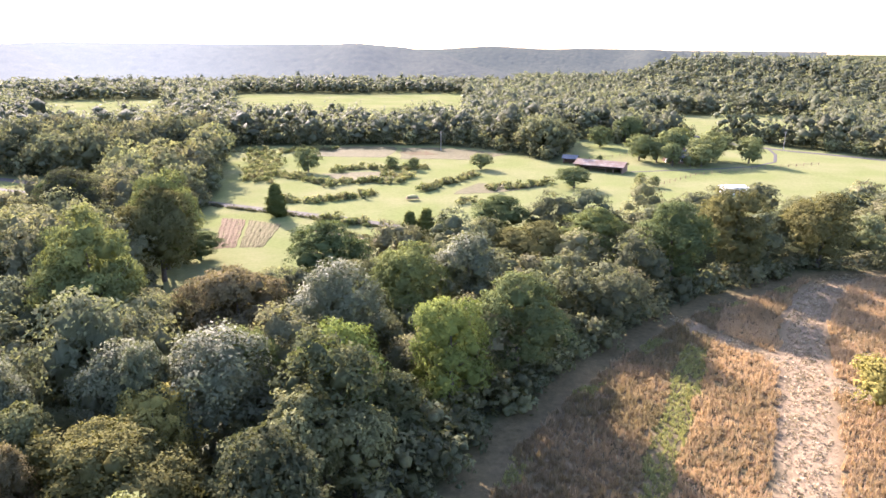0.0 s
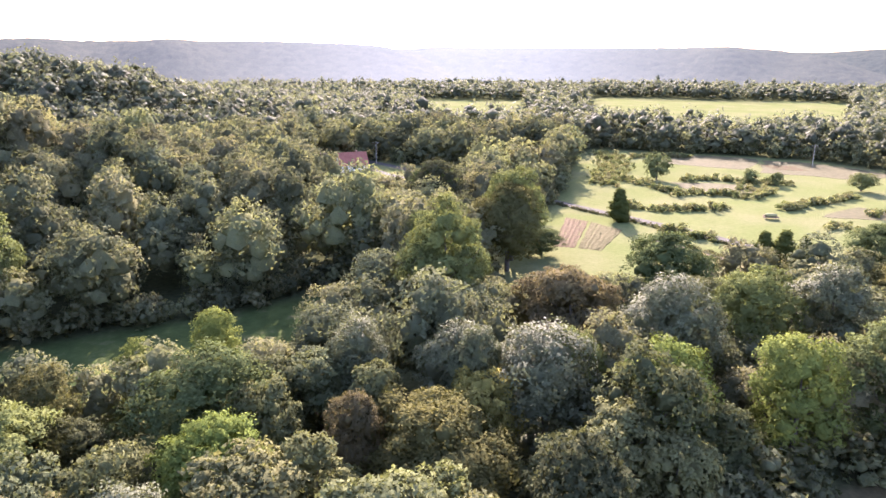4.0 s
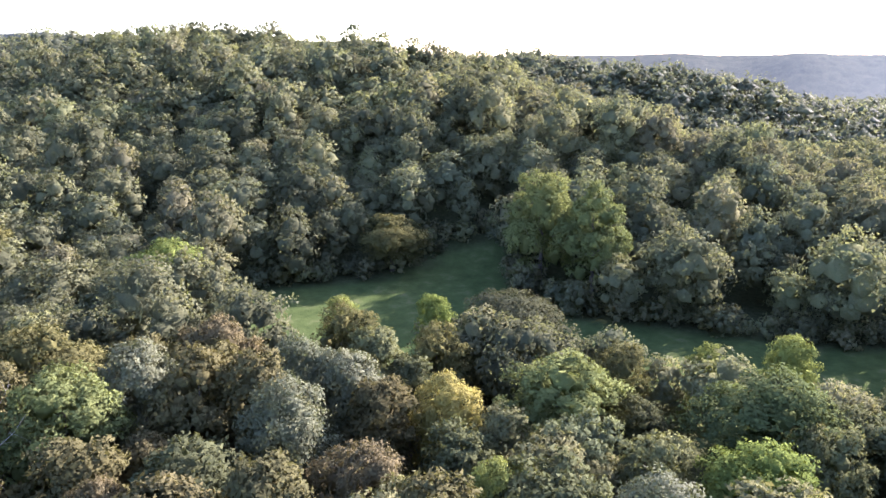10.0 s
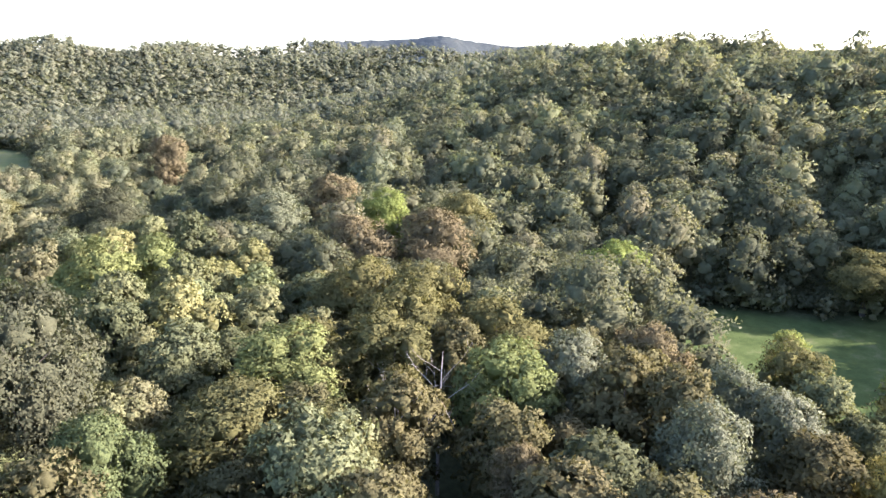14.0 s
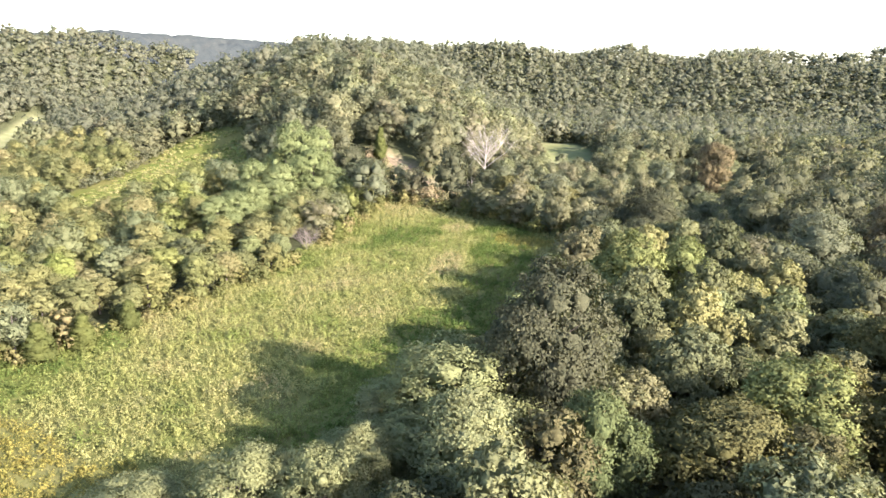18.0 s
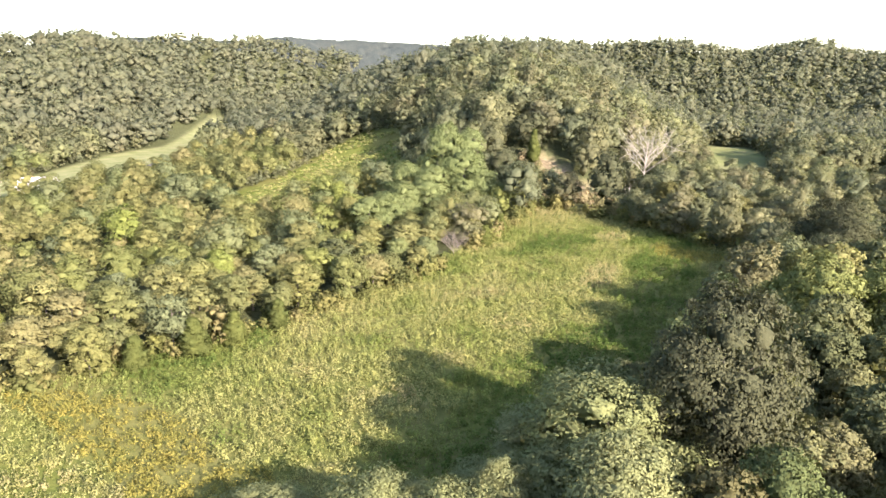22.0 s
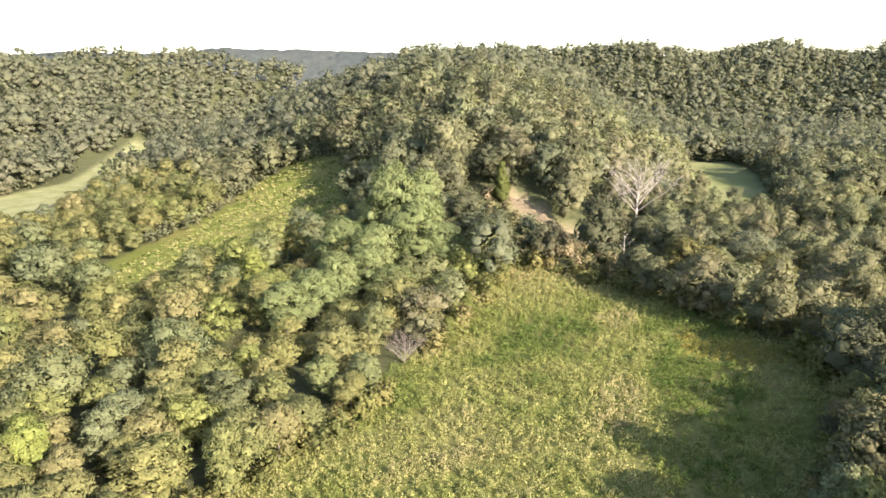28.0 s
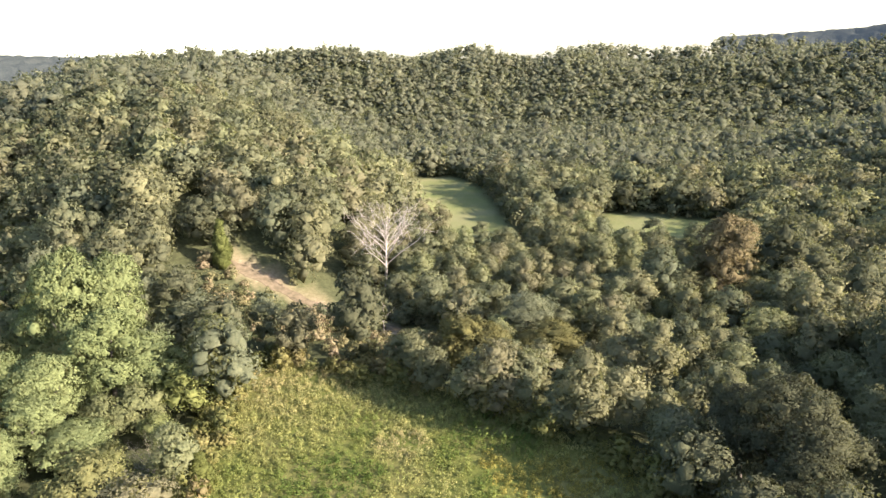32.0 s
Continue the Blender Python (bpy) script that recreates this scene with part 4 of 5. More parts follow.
def mound_shape(r, leaves_in, tall, wide, size):
    """A leafy weed clump: small leaves over a low mound, turned up and out."""
    n = unit(r.normal(size=(leaves_in, 3)) * [1, 1, 0.8])
    n[:, 2] = np.abs(n[:, 2]) + 0.15
    n = unit(n)
    at = n * [wide, wide, tall] * r.uniform(0.6, 1.1, (leaves_in, 1))
    n = unit(n + [0, 0, 0.2])
    face = unit(n + 0.35 * r.normal(size=n.shape))
    u = unit(np.cross(face, r.normal(size=n.shape)))
    w, s = np.cross(face, u), size * r.uniform(0.6, 1.5, (leaves_in, 1))
    v = np.stack([at - u * s * 0.7, at + u * s * 0.3 - w * s * 0.4, at + u * s * 0.4 + w * s * 0.4], 1).reshape(-1, 3)
    return v, np.arange(leaves_in * 3).reshape(-1, 3), np.zeros(leaves_in, int), np.repeat(unit(n + 0.4 * r.normal(size=n.shape)), 3, 0)


def sown(step, box, seed, test):
    r = np.random.default_rng(seed)
    k = int((box[1] - box[0]) * (box[3] - box[2]) / (0.87 * step * step))
    X, Y = r.uniform(box[0], box[1], k), r.uniform(box[2], box[3], k)
    keep = test(X, Y)
    return X[keep], Y[keep]


MEADOW_STOPS = [(0, (0.076, 0.112, 0.030)), (0.2, (0.142, 0.170, 0.050)), (0.45, (0.204, 0.214, 0.076)), (0.65, (0.230, 0.230, 0.090)), (0.85, (0.248, 0.238, 0.104)), (1, (0.268, 0.240, 0.120))]
meadow_leaves = leaf_material("meadow_weeds", MEADOW_STOPS, "attribute", gloss=0.0, holes=0.36, grain=11.0)
yellow_leaves = leaf_material("goldenrod", [(0.0, (0.163, 0.159, 0.045)), (0.6, (0.207, 0.185, 0.052)), (1.0, (0.233, 0.202, 0.059))], "attribute", gloss=0.0, holes=0.36, grain=11.0)
crop_leaves = leaf_material("dry_crop", [(0.0, (0.157, 0.125, 0.074)), (0.4, (0.243, 0.176, 0.115)), (0.7, (0.337, 0.231, 0.148)), (1.0, (0.408, 0.286, 0.193))], "attribute", gloss=0.1)
green_crop = leaf_material("weedy_crop", [(0.0, (0.167, 0.179, 0.072)), (1.0, (0.274, 0.257, 0.111))], "attribute", gloss=0.1)

r = np.random.default_rng(41)
tufts = [mound_shape(r, 30, r.uniform(0.7, 1.6), r.uniform(0.35, 0.7), 0.19) for _ in range(14)]


def patchy(X, Y, scale=0.05, seed=0.0):
    return np.array([noise.noise((x * scale + seed, y * scale, seed)) for x, y in zip(X, Y)])


X, Y = sown(0.8, (-112, 92, -226, -28), 42, lambda x, y: (inside(x, y, MEADOW) > -6.5) & (np.random.default_rng(1).uniform(size=x.shape) < 0.9))
dry = 1 - smooth(1.5, 6, along(X, Y, [(-68, -141, 0), (-80, -155, 0), (-89, -169, 0), (-91, -182, 0)])[0] + 5 * patchy(X, Y, 0.12, 6.1))
# greener weeds along this belt, their tone also deepened for tree shadow
lush_shade = 1 - smooth(4, 15, along(X, Y, [(-22, -84, 0), (-58, -108, 0), (-84, -140, 0), (-92, -156, 0), (-98, -168, 0)])[0] + 8 * patchy(X, Y, 0.07, 9.3))
shade = np.clip(0.58 - 0.16 * smooth(135, 190, -Y) + 0.75 * patchy(X, Y, 0.035, 1.7) + 0.5 * patchy(X, Y, 0.14, 4.2) + r.normal(size=X.shape) * 0.08 - 0.6 * lush_shade + 0.5 * dry, 0, 1)
gold = (np.hypot(X + 103, Y + 153) + 12 * patchy(X, Y, 0.09, 2.2) < 9) | (patchy(X, Y, 0.06, 3.1) > 0.02) & (inside(X, Y, [(62, -104), (30, -104), (10, -92), (2, -74), (20, -50), (62, -50)]) > -4)
joined("meadow_weeds", "knee-high green and straw-coloured weeds across the meadow", "weeds", tufts, X[~gold], Y[~gold], r, [meadow_leaves], (0.6, 1.3), (0.6, 1.4), 0.02, shade[~gold])
joined("goldenrod", "patches of yellow goldenrod in the meadow", "weeds", tufts, X[gold], Y[gold], r, [yellow_leaves], (0.6, 1.3), (0.6, 1.1), 0.02)

X, Y = sown(2.0, (-70, 30, -410, -226), 43, lambda x, y: inside(x, y, MEADOW_2) > 0.5)
joined("upper_meadow_weeds", "long grass in the narrow upper meadow", "grass", [mound_shape(r, 12, 0.7, 1.1, 0.6) for _ in range(5)], X, Y, r, [meadow_leaves], (0.8, 1.5), (0.7, 1.2), 0.02)


def in_crop(x, y):
    return (inside(x, y, CROP) > 0.5) & (off_track(x, y) > 0.6) & (x < 110)


X, Y = sown(0.44, (-6, 96, 46, 150), 44, in_crop)
STRIP = [(19, 56, 0), (22.5, 63, 0), (30, 79.6, 0), (36.5, 93.4, 0), (39, 100, 0)]  # a weedy strip through the crop
near_strip = along(X, Y, STRIP)[0] + 1.2 * patchy(X, Y, 0.2, 2.0)
left = (X - 22.5) * 0.9 < (Y - 63) * 0.46
weedy = (near_strip < 1.9) | (inside(X, Y, CROP) < 6) & (patchy(X, Y, 0.15, 7.7) > 0.1)
# left of the strip: browner crop, darkened too with the treeline's shadow
tan = np.clip(np.where(left, 0.22, 0.72) + 0.5 * patchy(X, Y, 0.09, 5.0) + 0.3 * patchy(X, Y, 0.35, 8.0) + r.normal(size=X.shape) * 0.1, 0, 1)
stalks = [tuft_shape(r, 8, r.uniform(0.6, 1.0), 0.3, 0.3) for _ in range(7)]
joined("dry_crop", "ripe brown crop standing in the field", "crop", stalks, X[~weedy], Y[~weedy], r, [crop_leaves], (0.7, 1.2), (0.75, 1.2), 0.02, tan[~weedy])
joined("weedy_crop", "green weedy strips in the ripe crop", "crop", stalks, X[weedy], Y[weedy], r, [green_crop], (0.6, 1.1), (0.55, 0.9), 0.02)
X, Y = sown(0.6, (26, 104, 40, 150), 45, lambda x, y: (inside(x, y, CROP) > 0.5) & (np.minimum(along(x, y, TRACK)[0] - 2.7, along(x, y, BRANCH)[0] - 1.0) < 0))
joined("straw_litter", "pale flattened straw on the mown track", "straw", [mound_shape(r, 10, 0.09, 0.5, 0.22) for _ in range(6)], X, Y, r,
       [leaf_material("straw_litter", [(0.0, (0.2, 0.155, 0.1)), (0.6, (0.28, 0.225, 0.155)), (1.0, (0.36, 0.3, 0.22))], "attribute")], (0.6, 1.3), (0.7, 1.2), 0.02)

r = np.random.default_rng(47)
X, Y = sown(3.0, (-128, -84, -272, -198), 48, lambda x, y: (inside(x, y, SCRUB) > 0.5) & (inside(x, y, PATCHES[2]) < -0.3) & (open_land(x, y) < 0.5))
joined("scrub", "dry tan and olive scrub along the bare track", "bushes", [crown_shape(r, r.uniform(1.2, 2.2), r.uniform(1.8, 3.6), -0.4, 6, 30, 190, 0.42, 1) for _ in range(7)], X, Y, r,
       foliage("scrub_leaves", [(0.0, (0.12, 0.125, 0.06)), (0.5, (0.17, 0.155, 0.085)), (1.0, (0.25, 0.2, 0.13))], "attribute", 7.0, 0.45), (0.7, 1.5), (0.8, 1.2))

# ---- dead and single trees ----
def bare_tree(label, x, y, tall, girth, reach, count, twigs, turn=0.0, start=0.3):
    ob = tagged(new("dead_tree"), label, "dead tree")
    v, f = limbs(rng, tall, girth, reach, count, start, twigs)
    part("trunk", mesh_of("trunk", v, f, [pale_bark], shade=True), ob)
    ob.matrix_basis = placed(x, y, turn, 1, 1)
    return ob


bare_tree("bleached leafless dead tree at the edge of the slope", -137, -247, 24, 0.4, 13.0, 26, 13)
bare_tree("slender bleached snag among the crowns", -63, -25.7, 20, 0.2, 5.6, 8, 4, 1.0, 0.45)
bare_tree("forked grey snag among green crowns", -58, -28, 18.5, 0.2, 5.2, 7, 4, 2.0, 0.5)
bare_tree("slender pale snag by the meadow's end", -118, -222, 10, 0.14, 3.2, 7, 3, 0.5)
bare_tree("broken pale snag over the bushes", -128, -205, 9, 0.16, 1.6, 3, 1, 0.5)
twig_bark = plain("dry_twigs", [(0.3, (0.12, 0.105, 0.085)), (0.7, (0.22, 0.195, 0.165))], 3.0, 0.85, 0, 0.4)
for x, y in ((-46, -176), (-58, -199), (-44, -172)):
    bush = tagged(new("dry_bush"), "pale leafless bush at the meadow's edge", "bush", "dry bushes")
    v, f = limbs(rng, 3.8, 0.09, 4.3, 24, 0.02, 9)
    part("stems", mesh_of("stems", v, f, [twig_bark], shade=True), bush)
    bush.matrix_basis = placed(x, y, rng.uniform(0, 6), 1, 1)

cedar_leaves = foliage("cedar_leaves", [(0.0, (0.074, 0.086, 0.03)), (1.0, (0.1, 0.112, 0.036))])
cedar = tree_kind("cedar_tree", "dense conical red cedar at the edge of the field", cedar_leaves, 2.6, 9, -1.0, 34, 200, 4600, 0.28, 0.5, rounded=0.45, loose=0.35, closed=0.8)
for x, y, wide, high in ((-45.5, 186, 1.35, 0.95), (-4, 166, 1.3, 0.75), (-8, 165, 1.1, 0.7), (0, 167, 1.0, 0.65), (-100, -267, 1.1, 1.35), (6, -121, 0.95, 0.62), (12, -117, 1.1, 0.7), (-1, -127, 0.9, 0.6),
                         (-132, -215, 1.0, 0.9), (-54, -178, 0.9, 0.6), (-62, -190, 0.9, 0.65), (20, -113, 0.95, 0.6)):
    stand(cedar, x, y, rng.uniform(0, 6.3), wide, high, group="cedars")

yard_leaves = foliage("yard_leaves", [(0.0, (0.11, 0.13, 0.06)), (1.0, (0.15, 0.165, 0.075))])
yard = [tree_kind("shade_tree", "rounded shade tree standing alone on farm grass", yard_leaves, 6.2, 10.5, -0.3, n, 170, 4200, 0.46) for n in (13, 16)]
for i, (x, y, wide, high) in enumerate(((123, 283, 0.95, 0.95), (43, 229, 0.95, 0.62), (-50, 255, 0.8, 0.8), (13.6, 264, 0.75, 0.55), (80, 288, 1.0, 0.95), (86, 284, 0.9, 0.9), (105, 283, 1.15, 0.95), (112, 292, 1.2, 1.1), (97, 296, 1.2, 1.1),
                                        (92, 292, 1.0, 1.0), (72, 327, 0.9, 0.85), (88, 345, 1.2, 1.15), (66, 234, 0.35, 0.38), (71, 233, 0.32, 0.34), (-20, 263, 0.42, 0.45), (-12, 263, 0.4, 0.42), (64, 288, 0.2, 0.2), (90, 276, 0.85, 0.8), (101, 275, 0.95, 0.75), (96, 273, 0.5, 0.42))):
    stand(yard[i % 2], x, y, rng.uniform(0, 6.3), wide, high, group="farm trees")
stand(tree_kind("field_bush", "yellow-green rounded bush beside the mown track", foliage("bush_leaves", [(0.0, (0.19, 0.17, 0.055)), (1.0, (0.22, 0.19, 0.06))]), 5, 6.5, 0.0, 12, 150, 3200, 0.42), 57.5, 82.5, 0.4, 1.0, 1.0, group="bushes")

# garden beds: rows of low shrubs on the farm's lawn
BEDS = [[(-85, 311, 0), (-72, 281, 0), (-64, 233, 0)], [(-70, 304, 0), (-65, 312, 0), (-48, 314, 0)], [(-43, 258, 0), (-31, 265, 0), (-18, 263, 0), (-7, 266, 0)], [(-36, 234, 0), (-26, 237, 0), (-16, 235, 0), (-13, 249, 0), (-22, 251, 0)],
        [(-49, 206, 0), (-38, 204, 0), (-30, 209, 0), (-22, 216, 0)], [(-7, 221, 0), (1, 235, 0), (11, 250, 0)], [(6, 205, 0), (10, 207, 0)], [(14, 226, 0), (25, 229, 0), (36, 236, 0)], [(-62, 249, 0), (-48, 241, 0), (-37, 229, 0)], [(-34, 182, 0), (-20, 177, 0)]]
r = np.random.default_rng(51)
pats = [crown_shape(r, r.uniform(0.8, 1.3), r.uniform(1.0, 2.2), -0.2, 4, 14, 60, 0.42, 1) for _ in range(6)]
pts = []
for bed in BEDS:
    for a, b in zip(bed, bed[1:]):
        k = int(math.hypot(b[0] - a[0], b[1] - a[1]) * (4.0 if bed is BEDS[0] else 3.4))
        pts += [(a[0] + (b[0] - a[0]) * u + r.normal() * (3.2 if bed is BEDS[0] else 1.2), a[1] + (b[1] - a[1]) * u + r.normal() * 1.6) for u in r.uniform(0, 1, k)]
pts = np.array(pts)
bed_leaves = foliage("garden_leaves", [(0.0, (0.136, 0.156, 0.072)), (0.5, (0.186, 0.195, 0.096)), (1.0, (0.223, 0.208, 0.120))], "attribute", 7.0, translucent=0.5)
joined("garden_shrubs", "rows of low grey-green shrubs in curving garden beds", "shrubs", pats, pts[:, 0], pts[:, 1], r, bed_leaves, (0.6, 1.3), (0.7, 1.2), 0.1)


# ---- roads ----
def strip(name, label, line, wide, mat, lift=0.06, wave=0.0):
    """A band over the ground along a line."""
    pts = [Vector((a[0] + (b[0] - a[0]) * u, a[1] + (b[1] - a[1]) * u, 0)) for a, b in zip(line, line[1:]) for u in np.linspace(0, 1, 8)[:-1]] + [Vector((*line[-1], 0))]
    v, f = [], []
    for i, p in enumerate(pts):
        d = (pts[min(i + 1, len(pts) - 1)] - pts[max(i - 1, 0)]).normalized()
        n = Vector((-d.y, d.x, 0))
        for s in (-0.5, -0.42, 0.42, 0.5):
            q = p + n * s * (wide + wave * math.sin(i * 1.7 + s))
            v.append((q.x, q.y, float(height(q.x, q.y)) + (lift if abs(s) < 0.45 else -0.05)))
    for i in range(len(pts) - 1):
        f += [(i * 4 + k, i * 4 + k + 1, i * 4 + k + 5, i * 4 + k + 4) for k in range(3)]
    return tagged(new(name, mesh_of(name, v, f, [mat])), label, "road", kind="structure")


gravel = plain("road_gravel", [(0.3, (0.06, 0.056, 0.048)), (0.7, (0.11, 0.1, 0.088))], 1.5, 0.9, 0, 0.3)
dark_road = plain("worn_asphalt", [(0.3, (0.05, 0.048, 0.045)), (0.7, (0.085, 0.08, 0.075))], 1.2, 0.85, 0, 0.2)
soil = plain("turned_soil", [(0.35, (0.062, 0.04, 0.022)), (0.5, (0.085, 0.062, 0.032)), (0.62, (0.062, 0.066, 0.022))], 0.8, 0.95, 0, 0.6)
strip("road", "pale gravel road past the farm fields", [(-270, 268), (-190, 248), (-152, 237), (-110, 219), (-68, 202), (-50, 193.5), (-35, 186.5), (-20, 179.5), (-5.6, 172), (12, 162), (40, 152)], 4.4, gravel)
strip("road", "narrow pale road behind the farmhouse", [(112, 420), (131, 371), (140, 341), (157, 319), (184, 293), (300, 240)], 4.2, dark_road)
strip("farm_drive", "thin drive across the farm lawn", [(70, 262), (86, 266), (104, 269), (122, 275), (136, 288), (146, 310), (150, 326)], 1.5, dark_road)
strip("lane", "dirt lane beside the pale strip field", [(96, -262), (70, -318), (58, -350), (50, -400), (44, -470)], 3.0, gravel)
tan_dirt = plain("tan_dirt", [(0.3, (0.07, 0.058, 0.034)), (0.5, (0.11, 0.088, 0.056)), (0.7, (0.155, 0.125, 0.084))], 0.7, 0.95, 0, 0.4)
strip("dirt_track", "bare tan dirt track along the foot of the slope", [(-100, -272), (-107, -259), (-113, -247), (-117.5, -235), (-121, -222), (-124, -205)], 3.2, tan_dirt, 0.12, 0.8)
strip("farm_track", "pale two-rut farm track below the gravel road", [(-34, 171), (-26, 166.5), (-18, 162.8), (-8, 160), (4, 155)], 2.4, tan_dirt, 0.07, 0.5)
strip("driveway", "pale drive by the red-roofed house", [(-164, 238), (-152, 226), (-141, 219), (-128, 214)], 3.0, gravel)


def patch(name, label, ring, mat, lift=0.05):
    """A flat bed of soil with an uneven rim."""
    c = np.mean(ring, axis=0)
    rim = [((a[0] + (b[0] - a[0]) * u), (a[1] + (b[1] - a[1]) * u)) for a, b in zip(ring, (*ring[1:], ring[0])) for u in (0, 0.25, 0.5, 0.75)]
    rim = [(c[0] + (x - c[0]) * k, c[1] + (y - c[1]) * k) for (x, y), k in zip(rim, rng.uniform(0.9, 1.08, len(rim)))]
    v = [(c[0], c[1], float(height(*c)) + lift + 0.03)] + [(x, y, float(height(x, y)) + lift) for x, y in rim] + [(x, y, float(height(x, y)) - 0.1) for x, y in rim]
    k = len(rim)
    f = [(0, 1 + i, 1 + (i + 1) % k) for i in range(k)]
    f += [t for i in range(k) for t in ((1 + i, 1 + k + i, 1 + k + (i + 1) % k), (1 + i, 1 + k + (i + 1) % k, 1 + (i + 1) % k))]
    return tagged(new(name, mesh_of(name, v, f, [mat])), label, "soil", kind="structure")




def tilled_plot(label, near_a, near_b, far_a, far_b, mat, rows):
    """Rows of raised soil between the near and the far side of a plot."""
    u, t = np.meshgrid(np.linspace(0, 1, rows * 6 + 1), np.linspace(0, 1, 24))
    na, nb, fa, fb = (np.array(p) for p in (near_a, near_b, far_a, far_b))
    xy = (na + (nb - na) * u[..., None]) * (1 - t[..., None]) + (fa + (fb - fa) * u[..., None]) * t[..., None]
    x, y = xy[..., 0] + 0.08 * np.sin(t * 19), xy[..., 1]
    z = height(x, y) + 0.1 + 0.05 * np.cos(u * rows * 2 * np.pi) + np.random.default_rng(rows).normal(size=x.shape) * 0.05
    z = np.where((u == 0) | (u == 1) | (t == 0) | (t == 1), height(x, y) - 0.1, z)
    k, w = u.shape
    quad = (np.arange(w - 1)[None] + np.arange(k - 1)[:, None] * w).ravel()
    return tagged(new("tilled_plot", mesh_of("tilled_plot", np.stack([x.ravel(), y.ravel(), z.ravel()], 1), np.stack([quad, quad + 1, quad + w + 1, quad + w], 1), [mat])), label, "soil", kind="structure")


red_soil = plain("red_soil", [(0.3, (0.065, 0.042, 0.024)), (0.5, (0.095, 0.066, 0.038)), (0.68, (0.12, 0.1, 0.05))], 1.1, 0.95, 0, 0.5)
dry_rows = plain("dry_rows", [(0.3, (0.06, 0.052, 0.022)), (0.5, (0.088, 0.078, 0.034)), (0.68, (0.12, 0.1, 0.055))], 0.9, 0.95, 0, 0.5)
tilled_plot("reddish-brown tilled rows of soil below the road", (-52.5, 153), (-47.6, 154.6), (-60, 185), (-52.6, 182.6), red_soil, 5)
tilled_plot("straw-coloured rows of dry plants beside tilled soil", (-47.0, 154.6), (-41.5, 155), (-52, 182.4), (-41.8, 177), dry_rows, 6)
patch("soil_plot", "small bare reddish plot in the lawn", [(-21, 306), (-8, 309), (-2, 300), (-14, 297)], soil)
pale_soil = plain("dry_stubble", [(0.3, (0.065, 0.06, 0.03)), (0.7, (0.11, 0.098, 0.055))], 0.6, 0.95, 0, 0.4)
patch("stubble_plot", "pale stubble plot behind the garden beds", [(-58, 292), (-24, 290), (-22, 322), (-60, 322)], pale_soil)
patch("stubble_plot", "pale stubble plot behind the garden beds", [(-18, 288), (14, 288), (30, 306), (-2, 322), (-20, 318)], pale_soil)
patch("garden_bed", "bare curving garden bed with pale soil", [(2, 217), (12, 236), (33, 232), (21, 222)], pale_soil)
patch("garden_bed", "bare curving garden bed with pale soil", [(-44, 252), (-30, 258), (-10, 258), (-18, 242), (-34, 238)], pale_soil)

# ---- buildings ----
def box(bm, x0, x1, y0, y1, z0, z1):
    v = [bm.verts.new((x, y, z)) for z in (z0, z1) for x, y in ((x0, y0), (x1, y0), (x1, y1), (x0, y1))]
    for q in ((3, 2, 1, 0), (4, 5, 6, 7), (0, 1, 5, 4), (1, 2, 6, 5), (2, 3, 7, 6), (3, 0, 4, 7)):
        bm.faces.new([v[i] for i in q])


def solid(name, parent, mat, *boxes, label=""):
    bm = bmesh.new()
    for b in boxes:
        box(bm, *b)
    bmesh.ops.bevel(bm, geom=bm.edges[:], offset=0.02, segments=1, affect="EDGES")
    me = bpy.data.meshes.new(name)
    bm.to_mesh(me)
    bm.free()
    me.materials.append(mat)
    return part(name, me, parent, label)


def slope(name, parent, mat, x0, x1, y0, y1, z0, z1, thick=0.14, label=""):
    """One roof plane with its thickness; y0 is the eave at z0, y1 the ridge at z1; ribs along the fall."""
    v, f = [], []

    def slab(a, b, lift, deep):
        k = len(v)
        for z in (lift, lift - deep):
            v.extend([(a, y0, z0 + z), (b, y0, z0 + z), (b, y1, z1 + z), (a, y1, z1 + z)])
        f.extend([tuple(k + i for i in q) for q in ((0, 1, 2, 3), (7, 6, 5, 4), (0, 4, 5, 1), (1, 5, 6, 2), (2, 6, 7, 3), (3, 7, 4, 0))])

    slab(x0, x1, thick, thick)
    roof = part(name, mesh_of(name, v, f, [mat]), parent, label)
    v, f = [], []
    slab(0, 0.08, thick + 0.05, 0.05)
    seam = mesh_of("seam", v, f, [mat])
    for x in np.arange(x0 + 0.3, x1 - 0.1, 0.9):
        part("seam", seam, roof).location.x = x
    return roof


def gable(name, parent, mat, x, deep, half, z0, z1):
    s = 0.1 if x > 0 else -0.1
    v = [(x, -half, z0), (x, half, z0), (x, 0, z1), (x - s, -half, z0), (x - s, half, z0), (x - s, 0, z1)]
    return part(name, mesh_of(name, v, [(0, 1, 2), (5, 4, 3), (0, 3, 4), (0, 4, 1), (1, 4, 5), (1, 5, 2), (2, 5, 3), (2, 3, 0)], [mat]), parent)


glass = plain("window_glass", [(0.3, (0.02, 0.025, 0.03)), (0.7, (0.04, 0.045, 0.05))], 2, 0.08)
trim = plain("white_trim", [(0.3, (0.68, 0.67, 0.64)), (0.7, (0.8, 0.79, 0.76))], 2, 0.6)


